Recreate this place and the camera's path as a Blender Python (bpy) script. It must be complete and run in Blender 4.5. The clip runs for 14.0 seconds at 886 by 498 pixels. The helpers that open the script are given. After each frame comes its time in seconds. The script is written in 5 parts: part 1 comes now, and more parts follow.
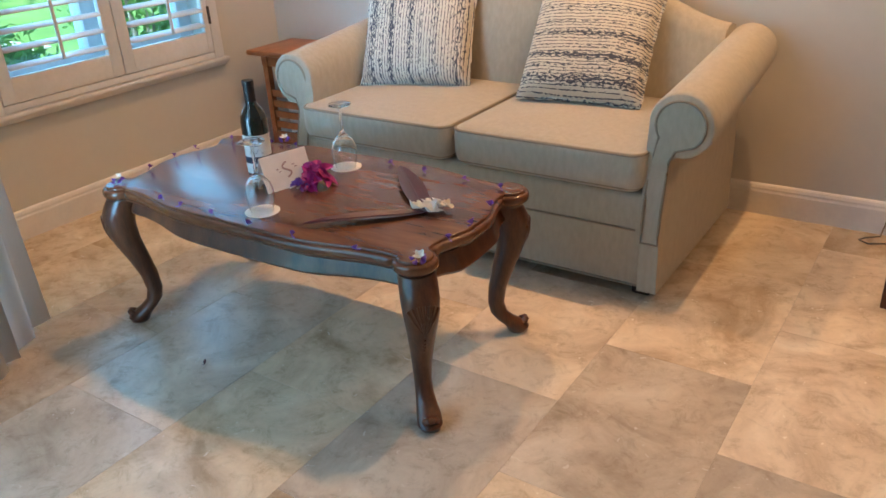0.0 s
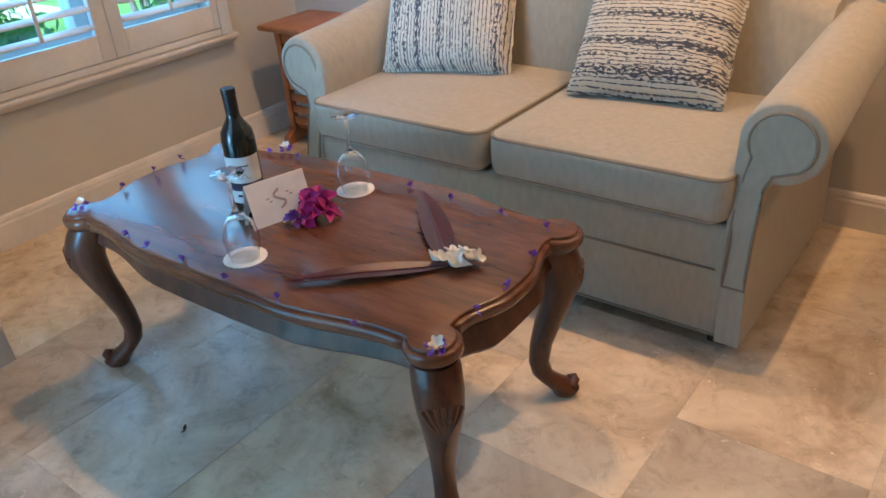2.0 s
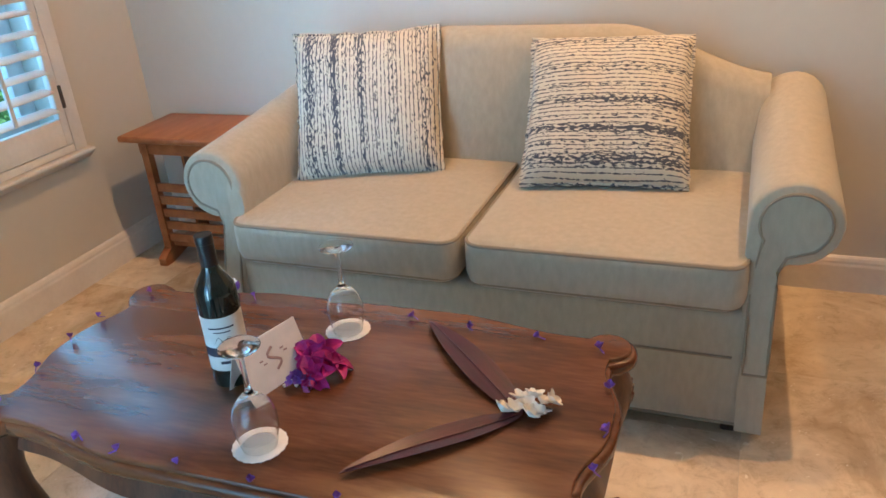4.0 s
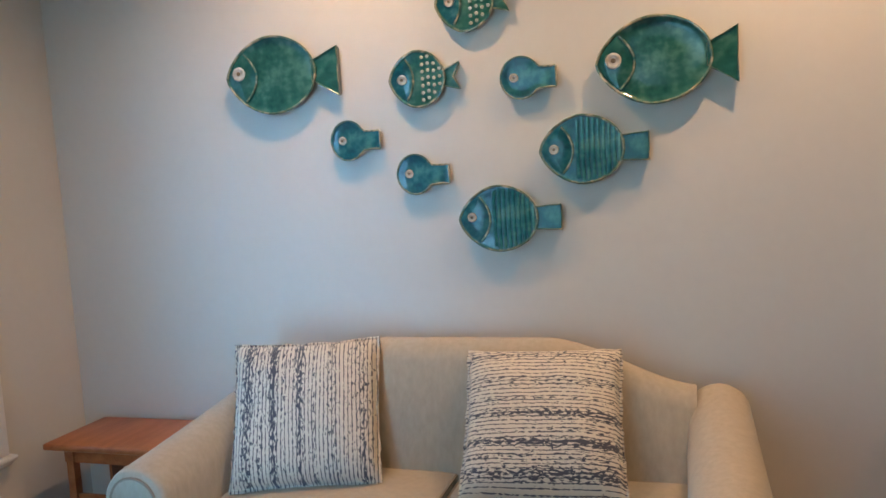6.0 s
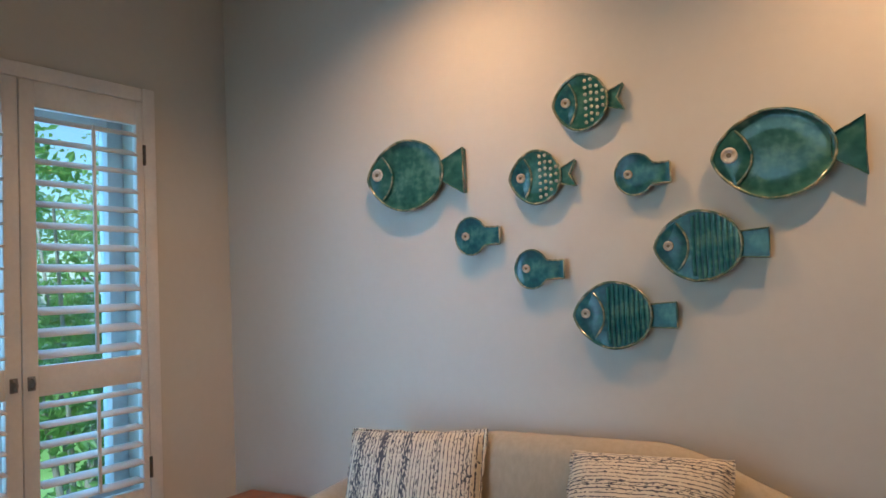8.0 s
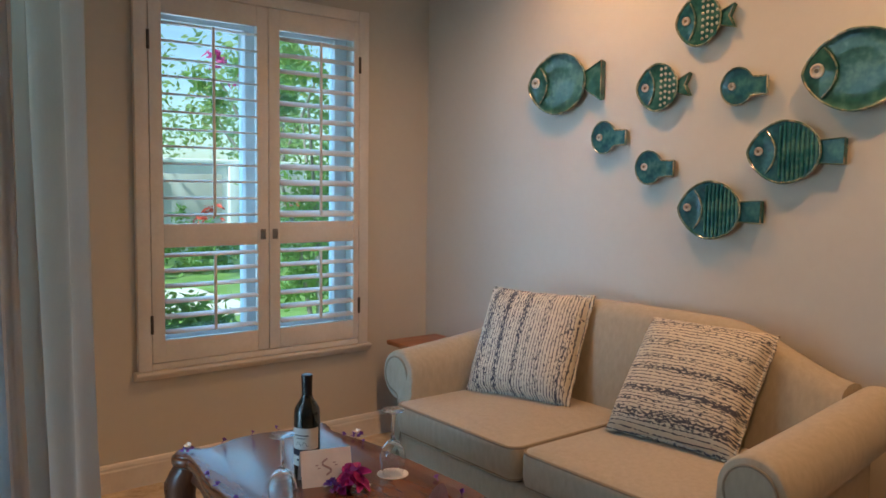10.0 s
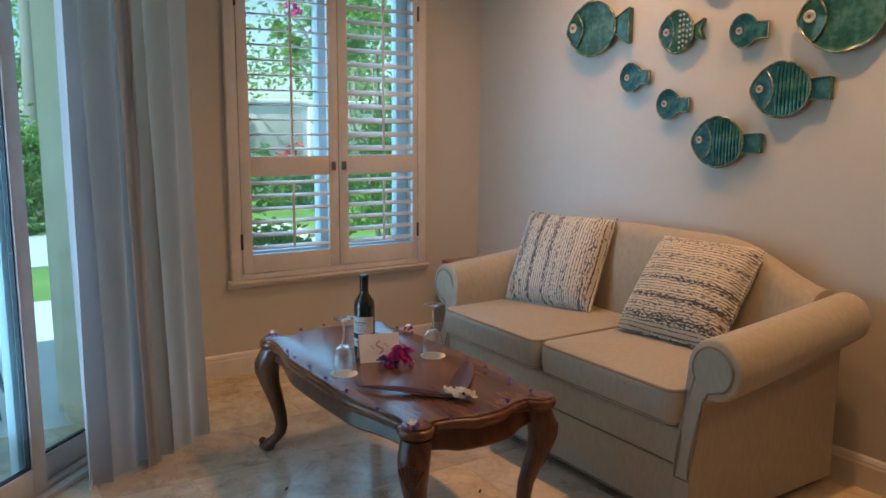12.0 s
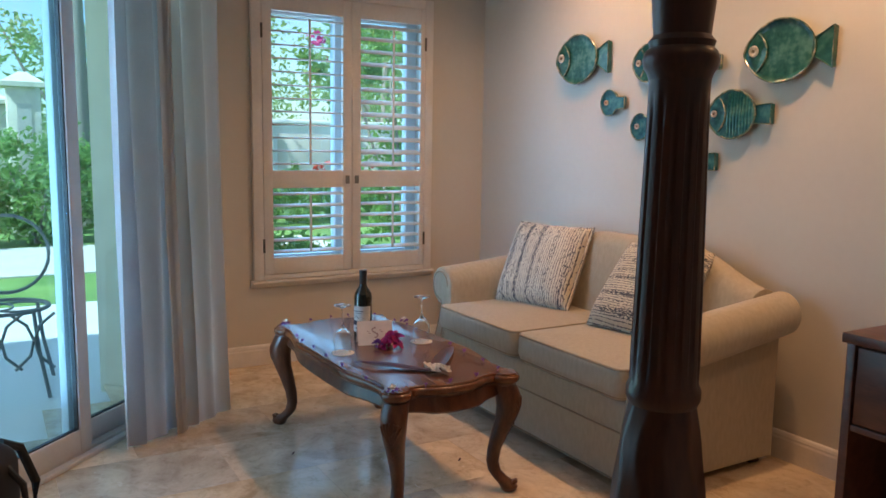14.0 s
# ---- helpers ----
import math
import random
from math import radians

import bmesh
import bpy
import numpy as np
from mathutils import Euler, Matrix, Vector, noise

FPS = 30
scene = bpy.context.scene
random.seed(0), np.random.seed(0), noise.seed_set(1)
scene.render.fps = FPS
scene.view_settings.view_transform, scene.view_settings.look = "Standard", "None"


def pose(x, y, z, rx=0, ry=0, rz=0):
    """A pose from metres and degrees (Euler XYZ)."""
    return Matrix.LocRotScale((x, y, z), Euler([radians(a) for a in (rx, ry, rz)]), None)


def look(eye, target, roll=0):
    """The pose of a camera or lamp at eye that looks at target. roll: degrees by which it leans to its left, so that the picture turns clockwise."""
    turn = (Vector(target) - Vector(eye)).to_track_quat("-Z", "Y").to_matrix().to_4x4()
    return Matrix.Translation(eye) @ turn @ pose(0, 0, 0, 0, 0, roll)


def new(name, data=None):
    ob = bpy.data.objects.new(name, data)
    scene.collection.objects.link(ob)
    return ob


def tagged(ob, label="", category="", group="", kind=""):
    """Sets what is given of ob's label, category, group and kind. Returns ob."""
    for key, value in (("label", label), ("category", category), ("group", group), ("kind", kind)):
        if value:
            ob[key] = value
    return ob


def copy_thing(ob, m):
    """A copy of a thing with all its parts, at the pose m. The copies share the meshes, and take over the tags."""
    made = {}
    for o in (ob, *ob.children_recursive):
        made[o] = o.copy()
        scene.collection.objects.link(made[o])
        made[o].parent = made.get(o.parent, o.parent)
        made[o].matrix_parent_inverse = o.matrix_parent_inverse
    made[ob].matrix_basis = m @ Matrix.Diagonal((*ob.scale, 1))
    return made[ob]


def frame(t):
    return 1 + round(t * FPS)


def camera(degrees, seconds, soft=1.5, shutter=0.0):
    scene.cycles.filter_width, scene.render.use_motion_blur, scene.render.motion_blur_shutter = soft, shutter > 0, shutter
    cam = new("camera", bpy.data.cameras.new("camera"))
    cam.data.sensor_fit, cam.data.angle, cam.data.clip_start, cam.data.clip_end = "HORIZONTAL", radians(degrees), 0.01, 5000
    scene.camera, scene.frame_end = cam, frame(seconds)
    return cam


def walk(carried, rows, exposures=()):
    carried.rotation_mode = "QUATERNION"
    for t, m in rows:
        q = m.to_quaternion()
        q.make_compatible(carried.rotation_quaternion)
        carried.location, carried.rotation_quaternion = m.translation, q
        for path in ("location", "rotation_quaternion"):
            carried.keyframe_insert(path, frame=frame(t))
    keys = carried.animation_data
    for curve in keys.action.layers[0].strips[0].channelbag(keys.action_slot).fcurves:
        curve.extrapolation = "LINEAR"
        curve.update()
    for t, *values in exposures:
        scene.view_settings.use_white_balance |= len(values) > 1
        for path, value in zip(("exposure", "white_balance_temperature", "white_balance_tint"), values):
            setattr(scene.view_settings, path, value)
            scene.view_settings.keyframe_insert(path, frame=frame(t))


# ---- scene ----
cam = camera(59.2, 14.0, soft=1.6)

PATH = [
    (0, (3.051, -2.938, 1.245), (2.01, -1.469, 0.374), -3.4),
    (0.5, (3.01, -2.826, 1.248), (1.95, -1.371, 0.378), -2.5),
    (1, (2.977, -2.706, 1.247), (1.842, -1.306, 0.379), -1.9),
    (1.5, (2.911, -2.595, 1.241), (1.742, -1.249, 0.334), -3.8),
    (2, (2.794, -2.508, 1.245), (1.692, -1.152, 0.273), -4.7),
    (2.2, (2.747, -2.489, 1.24), (1.678, -1.124, 0.243), -4.7),
    (4.3, (2.252, -2.489, 1.313), (1.659, -0.743, 0.538), -3.3),
    (4.5, (2.255, -2.496, 1.33), (1.71, -0.694, 0.654), -2.3),
    (5, (2.262, -2.506, 1.337), (1.719, -0.636, 0.881), -2.4),
    (5.5, (2.277, -2.488, 1.382), (1.71, -0.601, 1.041), -2.9),
    (6, (2.304, -2.477, 1.387), (1.716, -0.575, 1.195), -3.5),
    (6.5, (2.307, -2.469, 1.363), (1.732, -0.554, 1.323), -3.9),
    (7, (2.384, -2.428, 1.402), (1.783, -0.522, 1.48), -4.2),
    (7.5, (2.404, -2.45, 1.358), (1.698, -0.585, 1.511), -4.0),
    (8, (2.6, -2.402, 1.351), (1.543, -0.707, 1.442), -2.3),
    (8.5, (2.769, -2.405, 1.342), (1.546, -0.823, 1.337), -1.2),
    (9, (2.955, -2.473, 1.352), (1.583, -1.019, 1.289), -1.0),
    (9.2, (3.046, -2.486, 1.341), (1.597, -1.11, 1.26), -0.6),
    (11.3, (3.742, -2.685, 1.292), (2.079, -1.608, 1.02), 1.3),
    (11.5, (3.782, -2.689, 1.293), (2.084, -1.673, 1.004), 1.2),
    (12, (3.872, -2.741, 1.294), (2.209, -1.674, 0.98), 0.4),
    (12.5, (3.931, -2.771, 1.288), (2.335, -1.605, 0.984), 1.2),
    (13, (4.097, -2.714, 1.278), (2.388, -1.708, 1.016), 2.0),
    (13.5, (4.232, -2.765, 1.283), (2.486, -1.824, 1.03), 1.5),
    (14, (4.353, -2.831, 1.28), (2.641, -1.831, 1.019), 0.9),
]
EXPOSURE = [(0, 1.39, 6030, 11), (1.2, 1.36, 5880, 10), (2.2, 1.3, 5480, 9), (4.5, 1.42, 6080, 10), (6.0, 0.91, 5550, 9), (7.0, 0.66, 5300, 8), (7.5, 0.62, 5350, 8), (8.5, 0.48, 6850, 18), (9.0, 0.48, 6950, 18), (11.5, 0.69, 6600, 18), (12.0, 0.6, 6650, 18), (12.5, 0.9, 6600, 19), (13.0, 0.86, 6550, 19), (14.0, 0.78, 6400, 19)]
walk(cam, [(t, look(eye, target, roll)) for t, eye, target, roll in PATH], EXPOSURE)

# ---- world, sun, lamps ----
world = bpy.data.worlds.new("sky")
scene.world = world
world.use_nodes = True
wn = world.node_tree.nodes
sky = wn.new("ShaderNodeTexSky")
sky.sky_type, sky.sun_disc = "NISHITA", False
sky.sun_elevation, sky.sun_rotation = radians(52), radians(165)
wn["Background"].inputs["Strength"].default_value = 0.15
world.node_tree.links.new(sky.outputs["Color"], wn["Background"].inputs["Color"])


def lamp(name, kind, m, power, colour, **more):
    data = bpy.data.lights.new(name, kind)
    data.energy, data.color = power, colour
    if kind == "SUN":
        data.angle = more["angle"]
    if kind == "SPOT":
        data.spot_size, data.spot_blend, data.shadow_soft_size = radians(more["cone"]), more["blend"], more["soft"]
    if kind == "AREA":
        data.shape, data.size, data.size_y, data.spread = "RECTANGLE", more["w"], more["h"], radians(more["spread"])
    ob = new(name, data)
    ob.matrix_world = m
    return ob


SUN_DIR = Vector((math.sin(radians(165)) * math.cos(radians(52)), math.cos(radians(165)) * math.cos(radians(52)), math.sin(radians(52))))
lamp("sun", "SUN", look(SUN_DIR * 20, (0, 0, 0)), 5.0, (1.0, 0.95, 0.88), angle=radians(0.6))
WARM = (1.0, 0.545, 0.24)
# three downlights along the sofa wall, then three unseen lamps added as warm fill
SPOTS = [(1.28, -0.50), (2.66, -0.50), (4.04, -0.50), (2.9, -2.1), (4.6, -2.6), (3.4, -4.2)]
SPOT_POWER = [37, 42, 24, 0.6, 2.6, 1.8]
for (sx, sy), power in zip(SPOTS, SPOT_POWER):
    lamp("downlight_and_fill_lamp", "SPOT", look((sx, sy, 2.66), (sx, sy + 0.0001, 0)), power, WARM, cone=142, blend=1.0, soft=0.026)
# sky light through the window and the sliding door
lamp("window_daylight", "AREA", look((-0.24, -0.94, 1.35), (1, -0.88, 1.2)), 8, (0.34, 0.64, 1.0), w=1.1, h=1.5, spread=170)
lamp("door_daylight", "AREA", look((1.12, -2.76, 1.20), (0.78, 0, 1.08)), 2.7, (0.42, 0.70, 1.0), w=0.5, h=1.9, spread=44)
lamp("door_sky", "AREA", look((1.50, -3.14, 1.15), (2.2, -2.44, 0.9)), 5.8, (0.52, 0.74, 1.0), w=1.5, h=2.0, spread=170)

# ---- materials ----


def mat(name, base, rough=0.5, metal=0.0, vary=None, scale=8.0, fine=60.0, bump=0.1, bump_scale=120.0, spec=0.5, coat=0.0, stretch=(1, 1, 1), random_tint=0.0, sheen=0.0, depth=0.002):
    m = bpy.data.materials.new(name)
    m.use_nodes = True
    nt = m.node_tree
    n, l = nt.nodes, nt.links
    b = n["Principled BSDF"]
    b.inputs["Roughness"].default_value, b.inputs["Metallic"].default_value = rough, metal
    b.inputs["Specular IOR Level"].default_value = spec
    b.inputs["Coat Weight"].default_value = coat
    b.inputs["Coat Roughness"].default_value = 0.12
    b.inputs["Sheen Weight"].default_value = sheen
    tc = n.new("ShaderNodeTexCoord")
    mp = n.new("ShaderNodeMapping")
    mp.inputs["Scale"].default_value = stretch
    l.new(tc.outputs["Object"], mp.inputs["Vector"])
    n1, n2 = n.new("ShaderNodeTexNoise"), n.new("ShaderNodeTexNoise")
    n1.inputs["Scale"].default_value, n2.inputs["Scale"].default_value = scale, fine
    n1.inputs["Detail"].default_value, n2.inputs["Detail"].default_value = 5, 4
    for q in (n1, n2):
        l.new(mp.outputs["Vector"], q.inputs["Vector"])
    add = n.new("ShaderNodeMath")
    add.operation = "MULTIPLY_ADD"
    l.new(n2.outputs["Fac"], add.inputs[0])
    add.inputs[1].default_value = 0.4
    l.new(n1.outputs["Fac"], add.inputs[2])
    ramp = n.new("ShaderNodeValToRGB")
    vary = vary or [tuple(c * 0.93 for c in base), tuple(min(1, c * 1.06) for c in base)]
    ramp.color_ramp.elements[0].position, ramp.color_ramp.elements[1].position = 0.5, 0.9
    ramp.color_ramp.elements[0].color, ramp.color_ramp.elements[1].color = (*vary[0], 1), (*vary[-1], 1)
    if len(vary) == 3:
        e = ramp.color_ramp.elements.new(0.7)
        e.color = (*vary[1], 1)
    l.new(add.outputs[0], ramp.inputs["Fac"])
    out = ramp.outputs["Color"]
    if random_tint:
        oi = n.new("ShaderNodeObjectInfo")
        hsv = n.new("ShaderNodeHueSaturation")
        mr = n.new("ShaderNodeMapRange")
        mr.inputs["To Min"].default_value, mr.inputs["To Max"].default_value = 1 - random_tint, 1 + random_tint
        l.new(oi.outputs["Random"], mr.inputs["Value"])
        l.new(mr.outputs["Result"], hsv.inputs["Value"])
        l.new(out, hsv.inputs["Color"])
        out = hsv.outputs["Color"]
    l.new(out, b.inputs["Base Color"])
    if bump:
        n3 = n.new("ShaderNodeTexNoise")
        n3.inputs["Scale"].default_value, n3.inputs["Detail"].default_value = bump_scale, 3
        l.new(mp.outputs["Vector"], n3.inputs["Vector"])
        bp = n.new("ShaderNodeBump")
        bp.inputs["Strength"].default_value, bp.inputs["Distance"].default_value = bump, depth
        l.new(n3.outputs["Fac"], bp.inputs["Height"])
        l.new(bp.outputs["Normal"], b.inputs["Normal"])
    return m


def glass_mat(name, tint=(1, 1, 1), rough=0.0, ior=1.45):
    m = bpy.data.materials.new(name)
    m.use_nodes = True
    b = m.node_tree.nodes["Principled BSDF"]
    b.inputs["Base Color"].default_value = (*tint, 1)
    b.inputs["Transmission Weight"].default_value = 1
    b.inputs["Roughness"].default_value, b.inputs["IOR"].default_value = rough, ior
    return m


def pane_mat(name, tint, gloss):
    m = bpy.data.materials.new(name)
    m.use_nodes = True
    n, l = m.node_tree.nodes, m.node_tree.links
    n.remove(n["Principled BSDF"])
    tr, gl, mx, lw = n.new("ShaderNodeBsdfTransparent"), n.new("ShaderNodeBsdfGlossy"), n.new("ShaderNodeMixShader"), n.new("ShaderNodeLayerWeight")
    pw, ad = n.new("ShaderNodeMath"), n.new("ShaderNodeMath")
    pw.operation, ad.operation = "POWER", "MULTIPLY_ADD"
    pw.inputs[1].default_value = 4.0
    ad.inputs[1].default_value, ad.inputs[2].default_value = 0.7, gloss
    tr.inputs["Color"].default_value = (*tint, 1)
    gl.inputs["Roughness"].default_value = 0.02
    l.new(lw.outputs["Facing"], pw.inputs[0])
    l.new(pw.outputs[0], ad.inputs[0])
    l.new(ad.outputs[0], mx.inputs[0])
    l.new(tr.outputs[0], mx.inputs[1])
    l.new(gl.outputs[0], mx.inputs[2])
    l.new(mx.outputs[0], n["Material Output"].inputs["Surface"])
    return m


def emit_mat(name, colour, strength):
    m = bpy.data.materials.new(name)
    m.use_nodes = True
    b = m.node_tree.nodes["Principled BSDF"]
    b.inputs["Base Color"].default_value = (0.8, 0.8, 0.8, 1)
    b.inputs["Emission Color"].default_value, b.inputs["Emission Strength"].default_value = (*colour, 1), strength
    return m


def stripe_mat(name, axis):
    """Cream cushion cloth with broken dark blue stripes of uneven width."""
    m = bpy.data.materials.new(name)
    m.use_nodes = True
    n, l = m.node_tree.nodes, m.node_tree.links
    b = n["Principled BSDF"]
    b.inputs["Roughness"].default_value, b.inputs["Sheen Weight"].default_value = 0.9, 0.2
    tc, sep = n.new("ShaderNodeTexCoord"), n.new("ShaderNodeSeparateXYZ")
    l.new(tc.outputs["Object"], sep.inputs[0])
    u, v = ("X", "Z") if axis == "x" else ("Z", "X")

    def noise_at(su, sv, detail, off):
        c = n.new("ShaderNodeCombineXYZ")
        for out, sc, slot in ((u, su, 0), (v, sv, 1)):
            k = n.new("ShaderNodeMath")
            k.operation = "MULTIPLY_ADD"
            k.inputs[1].default_value, k.inputs[2].default_value = sc, off
            l.new(sep.outputs[out], k.inputs[0])
            l.new(k.outputs[0], c.inputs[slot])
        t = n.new("ShaderNodeTexNoise")
        t.inputs["Scale"].default_value, t.inputs["Detail"].default_value = 1, detail
        l.new(c.outputs[0], t.inputs["Vector"])
        return t.outputs["Fac"]

    def mix(op, a, c):
        k = n.new("ShaderNodeMath")
        k.operation = op
        for i, q in enumerate((a, c)):
            if isinstance(q, (int, float)):
                k.inputs[i].default_value = q
            else:
                l.new(q, k.inputs[i])
        return k.outputs[0]

    # fine broken lines, and wider speckled bands of uneven place
    wander = noise_at(28, 3, 1, 7.7)
    phase = mix("ADD", mix("MULTIPLY", sep.outputs[u], 545), mix("MULTIPLY", wander, 5.0))
    wave = n.new("ShaderNodeMath")
    wave.operation = "SINE"
    l.new(phase, wave.inputs[0])
    fine = noise_at(230, 80, 3, 1.3)
    lines = mix("GREATER_THAN", mix("ADD", mix("MULTIPLY", wave.outputs[0], 0.5), mix("MULTIPLY", fine, 1.1)), 0.93)
    broad = noise_at(24, 0.5, 2, 11.2)
    coarse = noise_at(190, 62, 3, 4.4)
    bands = mix("GREATER_THAN", mix("ADD", mix("MULTIPLY", broad, 1.25), mix("MULTIPLY", coarse, 1.25)), 1.36)
    mask = mix("MAXIMUM", lines, bands)
    ramp = n.new("ShaderNodeValToRGB")
    e = ramp.color_ramp.elements
    e[0].color, e[1].color = (0.66, 0.60, 0.485, 1), (0.072, 0.076, 0.096, 1)
    l.new(mask, ramp.inputs["Fac"])
    l.new(ramp.outputs["Color"], b.inputs["Base Color"])
    bp = n.new("ShaderNodeBump")
    bp.inputs["Strength"].default_value, bp.inputs["Distance"].default_value = 0.5, 0.002
    l.new(lines, bp.inputs["Height"])
    l.new(bp.outputs["Normal"], b.inputs["Normal"])
    return m


M_WALL = mat("wall_paint", (0.64, 0.61, 0.545), 0.5, vary=[(0.622, 0.592, 0.528), (0.655, 0.625, 0.56)], scale=2.0, fine=30, bump=0.06, bump_scale=160)
M_CEIL = mat("ceiling_paint", (0.78, 0.76, 0.72), 0.8)
M_TRIM = mat("white_trim_paint", (0.78, 0.75, 0.71), 0.4, bump=0.04)
M_SHUT = mat("shutter_paint", (0.80, 0.78, 0.75), 0.42, scale=5, bump=0.05)


def travertine():
    """Honed stone: clouds, fine mottling, pale fossil chips and filled pits; each tile cut from another part of the block."""
    m = bpy.data.materials.new("travertine")
    m.use_nodes = True
    n, l = m.node_tree.nodes, m.node_tree.links
    b = n["Principled BSDF"]
    tc, oi, off = n.new("ShaderNodeTexCoord"), n.new("ShaderNodeObjectInfo"), n.new("ShaderNodeVectorMath")
    off.operation = "MULTIPLY_ADD"
    l.new(oi.outputs["Random"], off.inputs[0])
    off.inputs[1].default_value = (37.0, 53.0, 19.0)
    l.new(tc.outputs["Object"], off.inputs[2])

    def noise_of(scale, detail, rough, twist=0.0):
        t = n.new("ShaderNodeTexNoise")
        t.inputs["Scale"].default_value, t.inputs["Detail"].default_value = scale, detail
        t.inputs["Roughness"].default_value, t.inputs["Distortion"].default_value = rough, twist
        l.new(off.outputs[0], t.inputs["Vector"])
        return t.outputs["Fac"]

    def ramp_of(fac, stops):
        r = n.new("ShaderNodeValToRGB")
        e = r.color_ramp.elements
        e[0].position, e[0].color = stops[0][0], (*stops[0][1], 1)
        e[1].position, e[1].color = stops[-1][0], (*stops[-1][1], 1)
        for p, c in stops[1:-1]:
            q = e.new(p)
            q.color = (*c, 1)
        l.new(fac, r.inputs["Fac"])
        return r.outputs["Color"]

    def mixed(kind, fac, a, c):
        x = n.new("ShaderNodeMix")
        x.data_type, x.blend_type = "RGBA", kind
        if isinstance(fac, float):
            x.inputs["Factor"].default_value = fac
        else:
            l.new(fac, x.inputs["Factor"])
        l.new(a, x.inputs[6])
        l.new(c, x.inputs[7])
        return x.outputs[2]

    clouds = ramp_of(noise_of(3.4, 7, 0.62, 0.9), [(0.32, (0.46, 0.355, 0.245)), (0.44, (0.62, 0.50, 0.365)), (0.55, (0.73, 0.61, 0.46)), (0.70, (0.84, 0.74, 0.59))])
    mottle = ramp_of(noise_of(16, 8, 0.76, 0.6), [(0.33, (0.66, 0.63, 0.57)), (0.48, (0.92, 0.92, 0.91)), (0.66, (1.0, 1.0, 0.99))])
    col = mixed("MULTIPLY", 0.85, clouds, mottle)
    white, brown = n.new("ShaderNodeRGB"), n.new("ShaderNodeRGB")
    white.outputs[0].default_value, brown.outputs[0].default_value = (0.86, 0.80, 0.69, 1), (0.40, 0.31, 0.215, 1)
    col = mixed("MIX", ramp_of(noise_of(30, 3, 0.5, 1.4), [(0.69, (0, 0, 0)), (0.73, (0.6, 0.6, 0.6))]), col, white.outputs[0])
    col = mixed("MIX", ramp_of(noise_of(12, 8, 0.75, 2.2), [(0.62, (0, 0, 0)), (0.74, (0.6, 0.6, 0.6))]), col, brown.outputs[0])
    hsv = n.new("ShaderNodeHueSaturation")
    for slot, lo, hi, k in (("Value", 0.80, 1.18, 1.0), ("Saturation", 0.72, 1.15, 7.31)):
        mul, mr = n.new("ShaderNodeMath"), n.new("ShaderNodeMapRange")
        mul.operation = "MULTIPLY"
        mul.inputs[1].default_value = k
        l.new(oi.outputs["Random"], mul.inputs[0])
        fr = n.new("ShaderNodeMath")
        fr.operation = "FRACT"
        l.new(mul.outputs[0], fr.inputs[0])
        mr.inputs["To Min"].default_value, mr.inputs["To Max"].default_value = lo, hi
        l.new(fr.outputs[0], mr.inputs["Value"])
        l.new(mr.outputs["Result"], hsv.inputs[slot])
    l.new(col, hsv.inputs["Color"])
    l.new(hsv.outputs["Color"], b.inputs["Base Color"])
    sheen_of = n.new("ShaderNodeMapRange")
    sheen_of.inputs["To Min"].default_value, sheen_of.inputs["To Max"].default_value = 0.12, 0.30
    l.new(noise_of(9, 4, 0.6), sheen_of.inputs["Value"])
    l.new(sheen_of.outputs["Result"], b.inputs["Roughness"])
    bp = n.new("ShaderNodeBump")
    bp.inputs["Strength"].default_value, bp.inputs["Distance"].default_value = 0.05, 0.002
    l.new(noise_of(55, 3, 0.5), bp.inputs["Height"])
    l.new(bp.outputs["Normal"], b.inputs["Normal"])
    return m


M_TILE = travertine()
M_GROUT = mat("grout", (0.58, 0.50, 0.39), 0.8)
M_CLOTH = mat("sofa_linen", (0.52, 0.435, 0.325), 0.92, vary=[(0.400, 0.356, 0.272), (0.428, 0.382, 0.294), (0.458, 0.410, 0.318)], scale=60, fine=560, stretch=(1.0, 1.0, 0.4), bump=0.45, bump_scale=620, sheen=0.25, spec=0.2)
M_PIPE = mat("sofa_piping", (0.27, 0.225, 0.165), 0.9, bump=0.2)
M_TABLE = mat("mahogany", (0.15, 0.05, 0.02), 0.27, vary=[(0.070, 0.0215, 0.0080), (0.118, 0.0400, 0.0150), (0.168, 0.0640, 0.0250)], scale=5, fine=34, stretch=(0.7, 4, 4), bump=0.05, bump_scale=90, coat=0.25)
M_LEG = mat("mahogany_leg", (0.11, 0.036, 0.016), 0.34, vary=[(0.042, 0.0140, 0.0060), (0.084, 0.0285, 0.0118), (0.125, 0.0460, 0.0185)], scale=7, fine=50, stretch=(4, 4, 0.8), bump=0.08, coat=0.2)
M_SIDE = mat("orange_teak", (0.33, 0.115, 0.038), 0.35, vary=[(0.25, 0.078, 0.024), (0.34, 0.12, 0.04), (0.42, 0.16, 0.06)], scale=4, fine=40, stretch=(5, 0.8, 5), bump=0.06)
M_POST = mat("dark_bed_wood", (0.05, 0.016, 0.009), 0.4, vary=[(0.025, 0.008, 0.005), (0.05, 0.016, 0.009), (0.075, 0.026, 0.014)], scale=8, fine=45, stretch=(4, 4, 0.7), bump=0.05, coat=0.15)
M_DESK = mat("dark_desk_wood", (0.085, 0.03, 0.016), 0.33, vary=[(0.055, 0.018, 0.010), (0.085, 0.03, 0.016), (0.115, 0.044, 0.024)], scale=6, fine=45, stretch=(0.8, 4, 4), bump=0.05)
M_DARK = mat("dark_foot", (0.03, 0.018, 0.012), 0.5)
